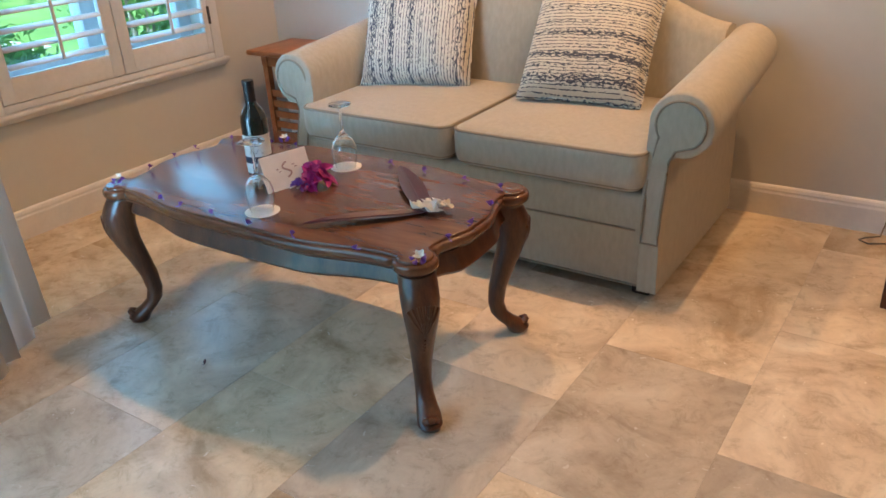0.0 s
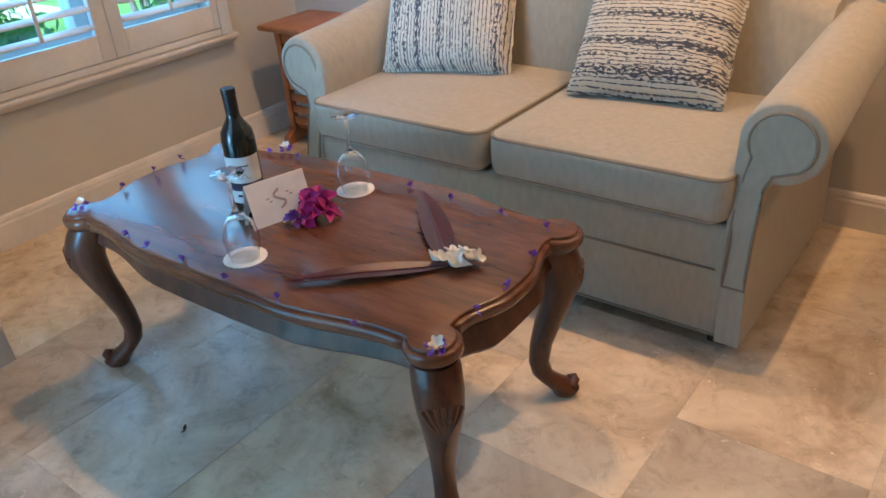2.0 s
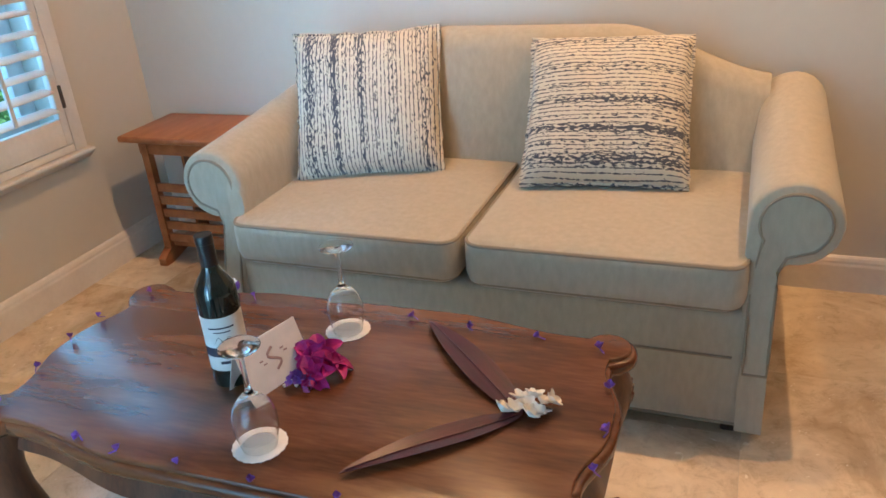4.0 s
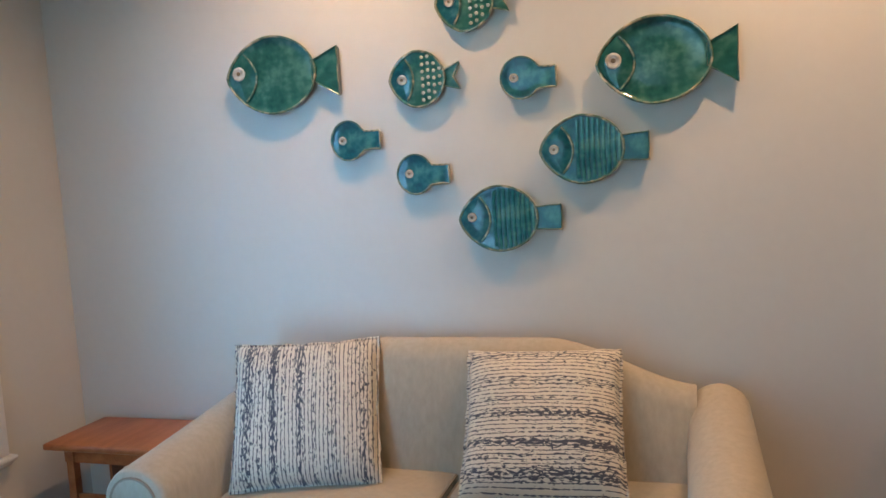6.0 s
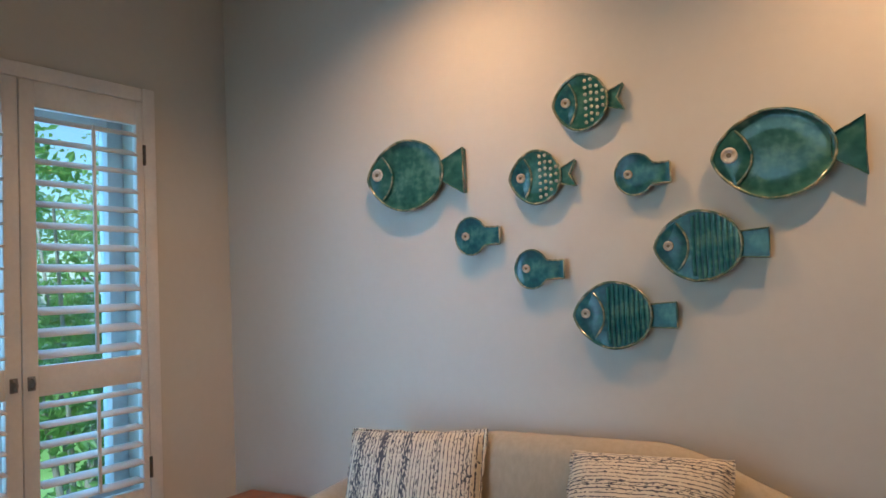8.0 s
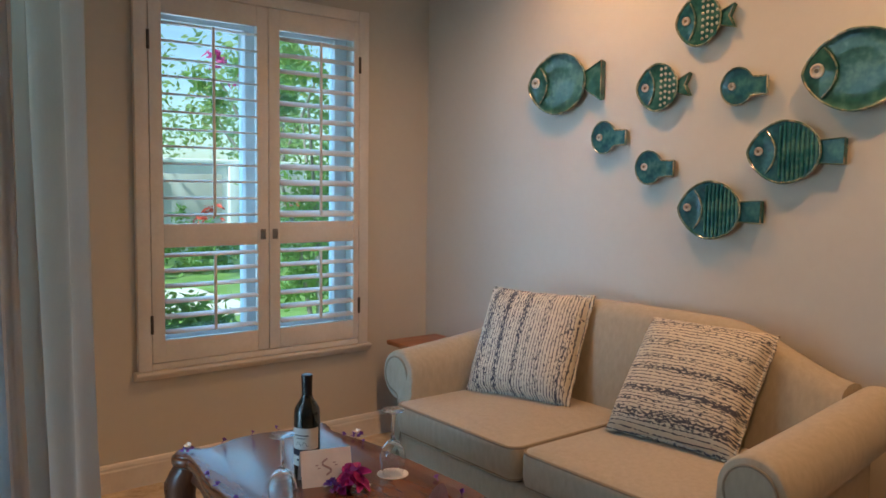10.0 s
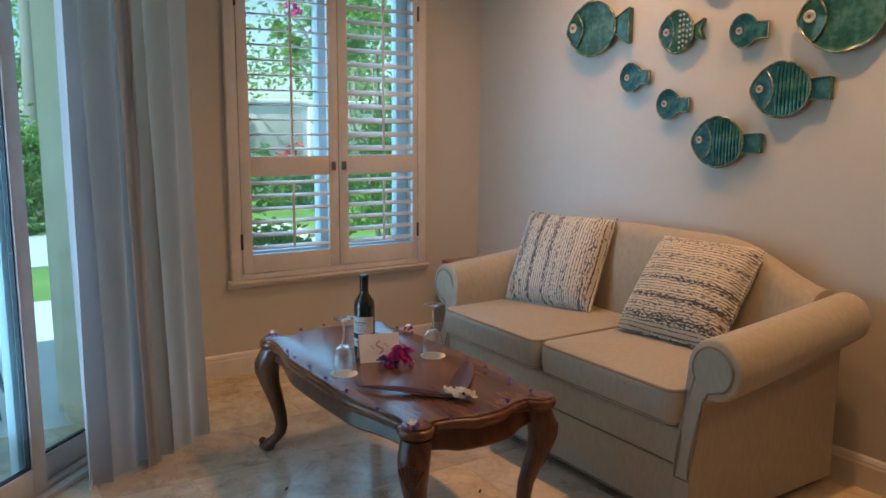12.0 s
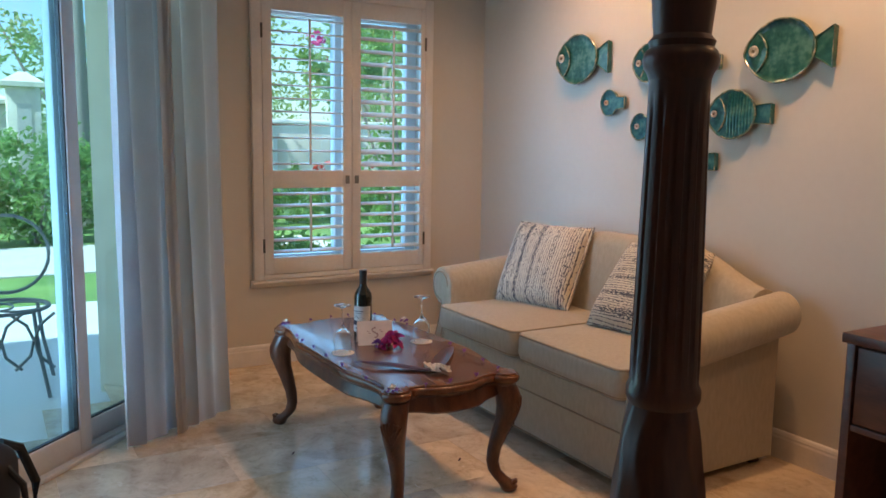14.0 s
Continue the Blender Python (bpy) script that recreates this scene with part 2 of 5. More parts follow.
M_CURT = mat("lined_curtain", (0.77, 0.735, 0.69), 0.85, vary=[(0.73, 0.695, 0.65), (0.81, 0.775, 0.73)], scale=14, fine=200, bump=0.25, bump_scale=380, stretch=(1, 1, 0.3), sheen=0.1)
ct = M_CURT.node_tree
thin = ct.nodes.new("ShaderNodeBsdfTranslucent")
thin.inputs["Color"].default_value = (0.78, 0.78, 0.78, 1)
both = ct.nodes.new("ShaderNodeMixShader")
both.inputs[0].default_value = 0.45
ct.links.new(ct.nodes["Principled BSDF"].outputs[0], both.inputs[1])
ct.links.new(thin.outputs[0], both.inputs[2])
ct.links.new(both.outputs[0], ct.nodes["Material Output"].inputs["Surface"])
M_LINING = mat("blackout_lining", (0.70, 0.71, 0.73), 0.8, vary=[(0.66, 0.67, 0.69), (0.74, 0.75, 0.77)], scale=10, fine=260, bump=0.2, bump_scale=420, stretch=(1, 1, 0.3))
M_ALU = mat("white_aluminium", (0.62, 0.63, 0.64), 0.38, bump=0.03)
M_RUBBER = mat("black_gasket", (0.02, 0.02, 0.022), 0.6)
M_CREAM = mat("exterior_stucco", (0.72, 0.66, 0.52), 0.85, bump=0.3, bump_scale=60)
M_WHITEWALL = mat("white_render", (0.80, 0.79, 0.76), 0.8, scale=2, bump=0.25, bump_scale=50)
M_PATIO = mat("patio_stone", (0.80, 0.79, 0.76), 0.3, vary=[(0.76, 0.75, 0.72), (0.85, 0.84, 0.81)], scale=3, random_tint=0.06)
M_GRASS = mat("lawn", (0.10, 0.22, 0.04), 0.9, vary=[(0.10, 0.21, 0.04), (0.20, 0.33, 0.08)], scale=1.5, fine=40, bump=0.5)
M_PATH = mat("pale_path", (0.62, 0.57, 0.50), 0.85, scale=2, bump=0.3)
M_LEAF = mat("shrub_leaf", (0.07, 0.17, 0.035), 0.45, vary=[(0.07, 0.17, 0.035), (0.13, 0.27, 0.06), (0.22, 0.38, 0.11)], scale=2.5, fine=15, bump=0.1)
M_LEAF2 = mat("tree_leaf", (0.08, 0.16, 0.045), 0.5, vary=[(0.14, 0.24, 0.07), (0.30, 0.42, 0.17)], scale=1.5, fine=9, bump=0.1)
M_BRACT = mat("bougainvillea_pink", (0.55, 0.05, 0.24), 0.6, scale=12, bump=0.1)
M_RED = mat("red_blossom", (0.60, 0.06, 0.03), 0.6, scale=12, bump=0.1)
M_BARK = mat("palm_bark", (0.30, 0.26, 0.22), 0.9, scale=8, bump=0.6, bump_scale=30, stretch=(1, 1, 3))
M_IRON = mat("grey_green_iron", (0.20, 0.235, 0.24), 0.5, metal=0.1, bump=0.1)
M_BAG = mat("black_nylon", (0.008, 0.008, 0.010), 0.6, bump=0.4, bump_scale=500, fine=200)
M_LATCH = mat("grey_latch_metal", (0.30, 0.29, 0.28), 0.42, metal=0.7, bump=0.05)
M_HINGE = mat("dark_hinge", (0.12, 0.11, 0.10), 0.4, metal=0.8, bump=0.05)
M_GLASS = glass_mat("clear_glass", (0.98, 0.99, 0.99))
M_PANE = pane_mat("window_pane", (0.78, 0.96, 1.0), 0.04)
M_DOORPANE = pane_mat("door_pane", (0.68, 0.93, 1.0), 0.05)
M_BOTTLE = mat("dark_bottle_glass", (0.008, 0.012, 0.010), 0.06, scale=4, bump=0, spec=0.6, coat=0.3)
M_FOIL = mat("black_capsule", (0.012, 0.012, 0.014), 0.35, scale=20, bump=0.05)
M_LABEL = mat("label_paper", (0.62, 0.62, 0.60), 0.7, scale=30, bump=0.05)
M_INK = mat("dark_ink", (0.02, 0.022, 0.04), 0.6, scale=30, bump=0)
M_CARD = mat("card_paper", (0.78, 0.70, 0.64), 0.75, scale=20, bump=0.1, bump_scale=300)
M_ROSEINK = mat("rose_grey_ink", (0.42, 0.28, 0.26), 0.7, scale=30, bump=0)
M_PAPER = mat("white_paper", (0.84, 0.82, 0.80), 0.8, scale=40, bump=0.1, bump_scale=300)
M_PURPLE = mat("purple_petal", (0.17, 0.05, 0.36), 0.6, scale=40, fine=120, bump=0.1, vary=[(0.11, 0.03, 0.26), (0.25, 0.10, 0.48)])
M_MAGENTA = mat("magenta_petal", (0.42, 0.012, 0.17), 0.55, scale=30, fine=120, bump=0.15, vary=[(0.28, 0.006, 0.15), (0.55, 0.02, 0.20)])
M_WPETAL = mat("white_petal", (0.82, 0.78, 0.70), 0.6, scale=40, bump=0.1)
M_TILEAF = mat("maroon_leaf", (0.06, 0.012, 0.018), 0.3, scale=10, fine=90, stretch=(1, 8, 1), bump=0.15, vary=[(0.035, 0.010, 0.014), (0.085, 0.016, 0.026)])
M_GREEN = mat("glaze_green", (0.02, 0.13, 0.09), 0.13, scale=11, fine=46, bump=0.3, bump_scale=38, coat=0.3, vary=[(0.011, 0.072, 0.066), (0.028, 0.126, 0.100), (0.085, 0.215, 0.165)])
M_TEAL = mat("glaze_teal", (0.01, 0.12, 0.15), 0.23, scale=17, fine=60, bump=0.6, bump_scale=46, coat=0.12, vary=[(0.005, 0.050, 0.080), (0.014, 0.108, 0.122), (0.055, 0.200, 0.190)])
M_RIM = mat("glaze_rim", (0.22, 0.23, 0.12), 0.16, scale=24, fine=80, bump=0.2, bump_scale=40, coat=0.3, vary=[(0.020, 0.115, 0.100), (0.15, 0.20, 0.13), (0.56, 0.48, 0.32)])
M_RIB = mat("glaze_rib", (0.05, 0.18, 0.17), 0.14, scale=22, fine=70, bump=0.2, bump_scale=40, coat=0.3, vary=[(0.010, 0.105, 0.120), (0.025, 0.165, 0.165), (0.10, 0.27, 0.23)])
M_STUD = mat("glaze_pale", (0.50, 0.53, 0.44), 0.15, scale=40, bump=0.05, coat=0.3)
M_EYE = mat("glaze_eye_white", (0.60, 0.56, 0.47), 0.2, scale=40, bump=0.1, vary=[(0.42, 0.36, 0.27), (0.68, 0.65, 0.57)])
M_PUPIL = mat("glaze_pupil", (0.16, 0.12, 0.07), 0.2, scale=40, bump=0)
M_STRIPE_V, M_STRIPE_H = stripe_mat("striped_cloth_upright", "x"), stripe_mat("striped_cloth_level", "z")
M_LAMP = emit_mat("lit_lamp", (1.0, 0.75, 0.45), 14)



def see_through(m, colour, share):
    """Thin leaves let light through."""
    nt = m.node_tree
    tr, mx = nt.nodes.new("ShaderNodeBsdfTranslucent"), nt.nodes.new("ShaderNodeMixShader")
    tr.inputs["Color"].default_value = (*colour, 1)
    mx.inputs[0].default_value = share
    nt.links.new(nt.nodes["Principled BSDF"].outputs[0], mx.inputs[1])
    nt.links.new(tr.outputs[0], mx.inputs[2])
    nt.links.new(mx.outputs[0], nt.nodes["Material Output"].inputs["Surface"])


see_through(M_LEAF, (0.30, 0.52, 0.14), 0.5)
see_through(M_LEAF2, (0.38, 0.54, 0.20), 0.5)
see_through(M_BRACT, (0.7, 0.08, 0.32), 0.4)

# ---- mesh helpers ----


def part(name, bm, material, parent=None, label="", smooth=True, at=None):
    me = bpy.data.meshes.new(name)
    bm.normal_update()
    bm.to_mesh(me)
    bm.free()
    if smooth:
        me.polygons.foreach_set("use_smooth", [True] * len(me.polygons))
        me.set_sharp_from_angle(angle=radians(40))
    me.materials.append(material)
    ob = new(name, me)
    if parent:
        ob.parent = parent
    if at is not None:
        ob.matrix_basis = at
    if label:
        tagged(ob, label)
    return ob


def thing(name, label, category, at=None, group=""):
    ob = new(name)
    ob.empty_display_size = 0.05
    if at is not None:
        ob.matrix_basis = at
    return tagged(ob, label, category, group)


def box(bm, x0, x1, y0, y1, z0, z1, bevel=0.0, seg=2, m=None):
    tmp = bmesh.new()
    bmesh.ops.create_cube(tmp, size=1, matrix=Matrix.LocRotScale(((x0 + x1) / 2, (y0 + y1) / 2, (z0 + z1) / 2), None, (x1 - x0, y1 - y0, z1 - z0)))
    if bevel:
        bmesh.ops.bevel(tmp, geom=tmp.edges[:], offset=bevel, segments=seg, profile=0.5, affect="EDGES")
    if m is not None:
        tmp.transform(m)
    return join(bm, tmp)


def join(bm, tmp):
    me = bpy.data.meshes.new("tmp")
    tmp.to_mesh(me)
    tmp.free()
    bm.from_mesh(me)
    bpy.data.meshes.remove(me)
    return bm


def bx(*a, **k):
    return box(bmesh.new(), *a, **k)


def loft(rings, cap=True, closed=True, loop=False):
    """Skin over rings of points, all of one length."""
    bm = bmesh.new()
    vs = [[bm.verts.new(p) for p in r] for r in rings]
    n = len(rings[0])
    pairs = list(zip(vs, vs[1:])) + ([(vs[-1], vs[0])] if loop else [])
    for a, b in pairs:
        for i in range(n if closed else n - 1):
            j = (i + 1) % n
            bm.faces.new((a[i], a[j], b[j], b[i]))
    if cap and closed and not loop:
        bm.faces.new(vs[0][::-1])
        bm.faces.new(vs[-1])
    bmesh.ops.recalc_face_normals(bm, faces=bm.faces[:])
    return bm


def lathe(profile, seg=32, flute=None):
    rings = []
    for r, z in profile:
        ring = []
        for i in range(seg):
            a = 2 * math.pi * i / seg
            k = r * (flute(z, a) if flute else 1)
            ring.append((k * math.cos(a), k * math.sin(a), z))
        rings.append(ring)
    return loft(rings)


def sweep(path, radius, seg=10, cap=True, loop=False):
    """A round rod along a path; radius a number or one for each point."""
    rings, pts = [], [Vector(p) for p in path]
    up = Vector((0.13, 0.21, 0.97))
    for i, p in enumerate(pts):
        if loop:
            d = (pts[(i + 1) % len(pts)] - pts[i - 1]).normalized()
        else:
            d = (pts[min(i + 1, len(pts) - 1)] - pts[max(i - 1, 0)]).normalized()
        s = d.cross(up).normalized()
        t = s.cross(d)
        r = float(radius[i] if isinstance(radius, (list, tuple)) else radius)
        rings.append([p + r * (math.cos(a) * s + math.sin(a) * t) for a in [2 * math.pi * k / seg for k in range(seg)]])
    return loft(rings, cap=cap, loop=loop)


def pillow(w, d, h, nx=26, ny=26, edge=0.35, power=0.45, wob=0.0):
    """A stuffed form: w by d in plan, h thick, rounded to its edges."""
    top, bot = [], []
    for j in range(ny + 1):
        for i in range(nx + 1):
            u, v = 2 * i / nx - 1, 2 * j / ny - 1
            k = (max(0, 1 - abs(u) ** 3.2) * max(0, 1 - abs(v) ** 3.2)) ** power
            pinch = 1 - 0.05 * (1 - u * u) * abs(v) ** 3 * edge - 0.0
            x = u * w / 2 * (1 - 0.045 * edge * (1 - v * v))
            y = v * d / 2 * (1 - 0.045 * edge * (1 - u * u))
            q = wob * (noise.noise((u * 2.3, v * 2.3, w * 10)) + 0.5 * noise.noise((u * 6, v * 6, 3.0)))
            top.append((x, y, h / 2 * k + q * k))
            bot.append((x, y, -h / 2 * k + q * k))
    bm = bmesh.new()
    tv, bv = [bm.verts.new(p) for p in top], [bm.verts.new(p) for p in bot]
    for j in range(ny):
        for i in range(nx):
            a = j * (nx + 1) + i
            bm.faces.new((tv[a], tv[a + 1], tv[a + nx + 2], tv[a + nx + 1]))
            bm.faces.new((bv[a + nx + 1], bv[a + nx + 2], bv[a + 1], bv[a]))
    bmesh.ops.remove_doubles(bm, verts=bm.verts[:], dist=0.0004)
    return bm


def slab(outline, z0, z1, bevel=0.0, seg=3):
    """An upright prism over a plan outline."""
    bm = bmesh.new()
    f = bm.faces.new([bm.verts.new((x, y, z0)) for x, y in outline])
    r = bmesh.ops.extrude_face_region(bm, geom=[f])
    bmesh.ops.translate(bm, vec=(0, 0, z1 - z0), verts=[v for v in r["geom"] if isinstance(v, bmesh.types.BMVert)])
    bmesh.ops.recalc_face_normals(bm, faces=bm.faces[:])
    if bevel:
        ring = [e for e in bm.edges if abs(e.verts[0].co.z - e.verts[1].co.z) < 1e-6]
        bmesh.ops.bevel(bm, geom=ring, offset=bevel, segments=seg, profile=0.5, affect="EDGES")
    return bm


def structure(name, bm, material, label, category, smooth=False):
    ob = part(name, bm, material, smooth=smooth)
    return tagged(ob, label, category, kind="structure")


# ---- plan ----
H = 2.70                       # ceiling
T = 0.25                       # wall thickness
DIAG0 = Vector((0.42, -1.93))  # the sliding door's diagonal wall
DIR = Vector((0.7071, -0.7071))
NRM = Vector((0.7071, 0.7071))  # into the room
DLEN = 2.5
DEND = DIAG0 + DIR * DLEN
XR, YB = 6.0, -5.4
DM = Matrix(((DIR.x, NRM.x, 0, DIAG0.x), (DIR.y, NRM.y, 0, DIAG0.y), (0, 0, 1, 0), (0, 0, 0, 1)))  # along the wall, into the room, up
DW = Matrix(((DIR.x, -NRM.x, 0, DIAG0.x), (DIR.y, -NRM.y, 0, DIAG0.y), (0, 0, 1, 0), (0, 0, 0, 1)))

room = [(0, 0), (0, -1.93), (DIAG0.x, DIAG0.y), (DEND.x, DEND.y), (DEND.x, YB), (XR, YB), (XR, 0)]
floor = structure("floor", slab([(-T, T), (-T, -1.93 - T), (DIAG0.x - 0.1, DIAG0.y - T), (DEND.x - T, DEND.y - T), (DEND.x - T, YB - T), (XR + T, YB - T), (XR + T, T)], -0.20, -0.0009), M_GROUT, "polished beige travertine floor tiles laid in running bond", "floor")
structure("ceiling", bx(-T, XR + T, YB - T, T, H, H + 0.15), M_CEIL, "plain white painted plaster ceiling", "ceiling")
structure("wall_north", bx(-T, XR + T, 0, T, -0.2, H), M_WALL, "beige painted wall behind the sofa", "wall")
# window wall with its opening
WY0, WY1, WZ0, WZ1 = -1.46, -0.43, 0.56, 2.08
bm = bx(-T, 0, WY1, 0, -0.2, H)
box(bm, -T, 0, -1.93 - T, WY0, -0.2, H)
box(bm, -T, 0, WY0, WY1, -0.2, WZ0)
box(bm, -T, 0, WY0, WY1, WZ1, H)
structure("wall_west", bm, M_WALL, "beige painted wall with a shuttered window", "wall")
structure("wall_return", bx(0, DIAG0.x - 0.02, -1.93 - T, -1.93, -0.2, H), M_WALL, "short beige painted return wall", "wall")
# diagonal wall: lintel over the sliding door and the pier beyond it
bm = bx(0.0, DLEN, 0.0, T, 2.25, H)
box(bm, 2.34, DLEN, 0.0, T, -0.2, 2.25)
bm.transform(DW)
bmesh.ops.recalc_face_normals(bm, faces=bm.faces[:])
structure("wall_diagonal", bm, M_WALL, "beige painted wall over the sliding door", "wall")
structure("wall_southwest", bx(DEND.x - T, DEND.x, YB, DEND.y, -0.2, H), M_WALL, "plain beige painted wall", "wall")
structure("wall_south", bx(DEND.x - T, XR + T, YB - T, YB, -0.2, H), M_WALL, "plain beige painted wall", "wall")
structure("wall_east", bx(XR, XR + T, YB, 0, -0.2, H), M_WALL, "plain beige painted wall", "wall")


def skirting(name, length, m):
    """White skirting board with a stepped, rounded top; runs along +x, stands out to -y."""
    prof = [(0, 0), (-0.016, 0), (-0.016, 0.088), (-0.013, 0.096), (-0.013, 0.104), (-0.009, 0.114), (-0.004, 0.119), (0, 0.120)]
    bm = loft([[(x, y, z) for y, z in prof] for x in (0, length)])
    ob = part(name, bm, M_TRIM, at=m, smooth=False)
    return tagged(ob, "white painted skirting board along the wall", "skirting", kind="structure")


skirting("baseboard_north", XR - 0.017, pose(0.017, 0, 0))
skirting("baseboard_west", 1.93, pose(0, -1.93, 0, 0, 0, 90))


# ---- window with plantation shutters ----
window = tagged(thing("window_1", "white plantation shutters with open louvres over a casement window", "window"), kind="structure")
bm = bx(0.0, 0.030, -1.545, -1.487, 0.500, 2.165, bevel=0.006)
box(bm, 0.0, 0.030, -0.452, -0.395, 0.500, 2.165, bevel=0.006)
box(bm, 0.0, 0.028, -1.487, -0.452, 2.110, 2.163, bevel=0.006)
box(bm, 0.0, 0.028, -1.487, -0.452, 0.502, 0.530, bevel=0.004)
part("shutter_frame", bm, M_SHUT, window)
bm = loft([[(x, y, z) for x, z in ((0, 0.455), (0.018, 0.460), (0.032, 0.474), (0.046, 0.482), (0.050, 0.490), (0.048, 0.498), (0.0, 0.4995))] for y in (-1.56, -0.382)])
part("window_sill", bm, M_TRIM, window, smooth=False)


def shutter(y0, y1, tilt_up, tilt_low, hinge_y):
    """One hinged shutter leaf, two louvred fields with their tilt rods."""
    s, a, b = 0.055, y0, y1
    e = 0.030 if hinge_y > -1 else s
    bm = bx(0.002, 0.030, a, a + s, 0.533, 2.107, bevel=0.003)
    box(bm, 0.002, 0.030, b - e, b, 0.533, 2.107, bevel=0.003)
    for z0, z1 in ((0.533, 0.628), (1.028, 1.130), (2.015, 2.107)):
        box(bm, 0.003, 0.029, a + s, b - e, z0, z1, bevel=0.002)
    leaf = part("shutter_leaf", bm, M_SHUT, window)
    for z0, z1, count, tilt in ((1.130, 2.015, 12, tilt_up), (0.628, 1.028, 6, tilt_low)):
        pitch = (z1 - z0) / count
        sec = [(0.032 * math.cos(q), 0.0052 * math.sin(q)) for q in [2 * math.pi * k / 12 for k in range(12)]]
        base = loft([[(p, y, q) for p, q in sec] for y in (a + s + 0.002, b - e - 0.002)])
        me = bpy.data.meshes.new("louvre")
        base.to_mesh(me)
        base.free()
        me.polygons.foreach_set("use_smooth", [len(p.vertices) == 4 for p in me.polygons])
        me.materials.append(M_SHUT)
        for k in range(count):
            ob = new("louvre", me)
            ob.parent = leaf
            ob.matrix_basis = pose(0.016, 0, z0 + pitch * (k + 0.5), 0, tilt + random.uniform(-1.2, 1.2), 0)
        mid = (a + s + b - e) / 2
        part("tilt_rod", bx(0.052, 0.062, mid - 0.006, mid + 0.006, z0 + 0.03, z1 - 0.035, bevel=0.002), M_SHUT, leaf)
    for z in (0.70, 1.90):
        part("hinge", bx(0.026, 0.036, hinge_y - 0.006, hinge_y + 0.006, z - 0.04, z + 0.04, bevel=0.002), M_HINGE, leaf, "dark metal hinge")
    ky = b - 0.028 if hinge_y < -1 else a + 0.028
    latch = bx(0.0, 0.006, -0.013, 0.013, -0.024, 0.024, bevel=0.002)
    join(latch, sweep([(0.004, 0, -0.016), (0.020, 0, -0.014), (0.024, 0, 0.0), (0.020, 0, 0.014), (0.004, 0, 0.016)], 0.0045, 8))
    part("latch", latch, M_LATCH, leaf, "small grey metal pull latch", at=pose(0.029, ky, 1.075))


shutter(-1.485, -0.946, 4, 9, -1.487)
shutter(-0.942, -0.454, 26, 12, -0.452)
# outer casement
bm = bx(-0.19, -0.13, WY0, WY0 + 0.06, WZ0, WZ1, bevel=0.004)
box(bm, -0.19, -0.13, WY1 - 0.07, WY1, WZ0, WZ1, bevel=0.004)
box(bm, -0.20, -0.12, -0.99, -0.88, WZ0 + 0.06, WZ1 - 0.06, bevel=0.006)
box(bm, -0.19, -0.13, WY0 + 0.06, WY1 - 0.07, WZ0, WZ0 + 0.06, bevel=0.004)
box(bm, -0.19, -0.13, WY0 + 0.06, WY1 - 0.07, WZ1 - 0.06, WZ1, bevel=0.004)
part("window_frame", bm, M_ALU, window, "white casement frame with a centre mullion")
for y0, y1 in ((WY0 + 0.06, -0.99), (-0.88, WY1 - 0.07)):
    pane = part("pane", bx(-0.163, -0.157, y0, y1, WZ0 + 0.06, WZ1 - 0.06), M_PANE, window, smooth=False)
    pane.visible_shadow = False

# ---- sliding glass door in the diagonal wall ----
door = tagged(thing("door_1", "white aluminium sliding glass door standing closed", "sliding door", DW.copy()), kind="structure")
bm = bx(0.02, 2.34, 0.0, 0.035, 0.0, 0.018, bevel=0.003)
box(bm, 0.02, 2.34, 0.045, 0.075, 0.0, 0.026, bevel=0.003)
box(bm, 0.02, 2.34, 0.085, 0.15, 0.0, 0.020, bevel=0.003)
box(bm, 0.02, 2.34, 0.0, 0.15, 2.20, 2.25, bevel=0.003)
box(bm, 0.0, 0.045, 0.0, 0.15, 0.0, 2.20, bevel=0.003)
box(bm, 2.295, 2.34, 0.0, 0.15, 0.0, 2.20, bevel=0.003)
part("door_track_frame", bm, M_ALU, door)


def sliding_panel(s0, s1, d):
    bm = bx(s0, s0 + 0.065, d, d + 0.035, 0.022, 2.19, bevel=0.004)
    box(bm, s1 - 0.065, s1, d, d + 0.035, 0.022, 2.19, bevel=0.004)
    box(bm, s0 + 0.065, s1 - 0.065, d, d + 0.035, 0.022, 0.115, bevel=0.004)
    box(bm, s0 + 0.065, s1 - 0.065, d, d + 0.035, 2.11, 2.19, bevel=0.004)
    p = part("panel", bm, M_ALU, door)
    bm = bx(s0 + 0.062, s0 + 0.070, d + 0.008, d + 0.027, 0.112, 2.112)
    box(bm, s1 - 0.070, s1 - 0.062, d + 0.008, d + 0.027, 0.112, 2.112)
    box(bm, s0 + 0.07, s1 - 0.07, d + 0.008, d + 0.027, 0.112, 0.120)
    part("gasket", bm, M_RUBBER, p, "black rubber glazing seal")
    g = part("glass", bx(s0 + 0.07, s1 - 0.07, d + 0.014, d + 0.020, 0.12, 2.112), M_DOORPANE, p, smooth=False)
    g.visible_shadow = False


sliding_panel(0.05, 0.86, 0.085)
sliding_panel(0.78, 1.55, 0.042)
sliding_panel(1.50, 2.30, 0.085)
door.matrix_basis = DM @ pose(0, 0, 0) @ Matrix.Diagonal((1, -1, 1, 1))

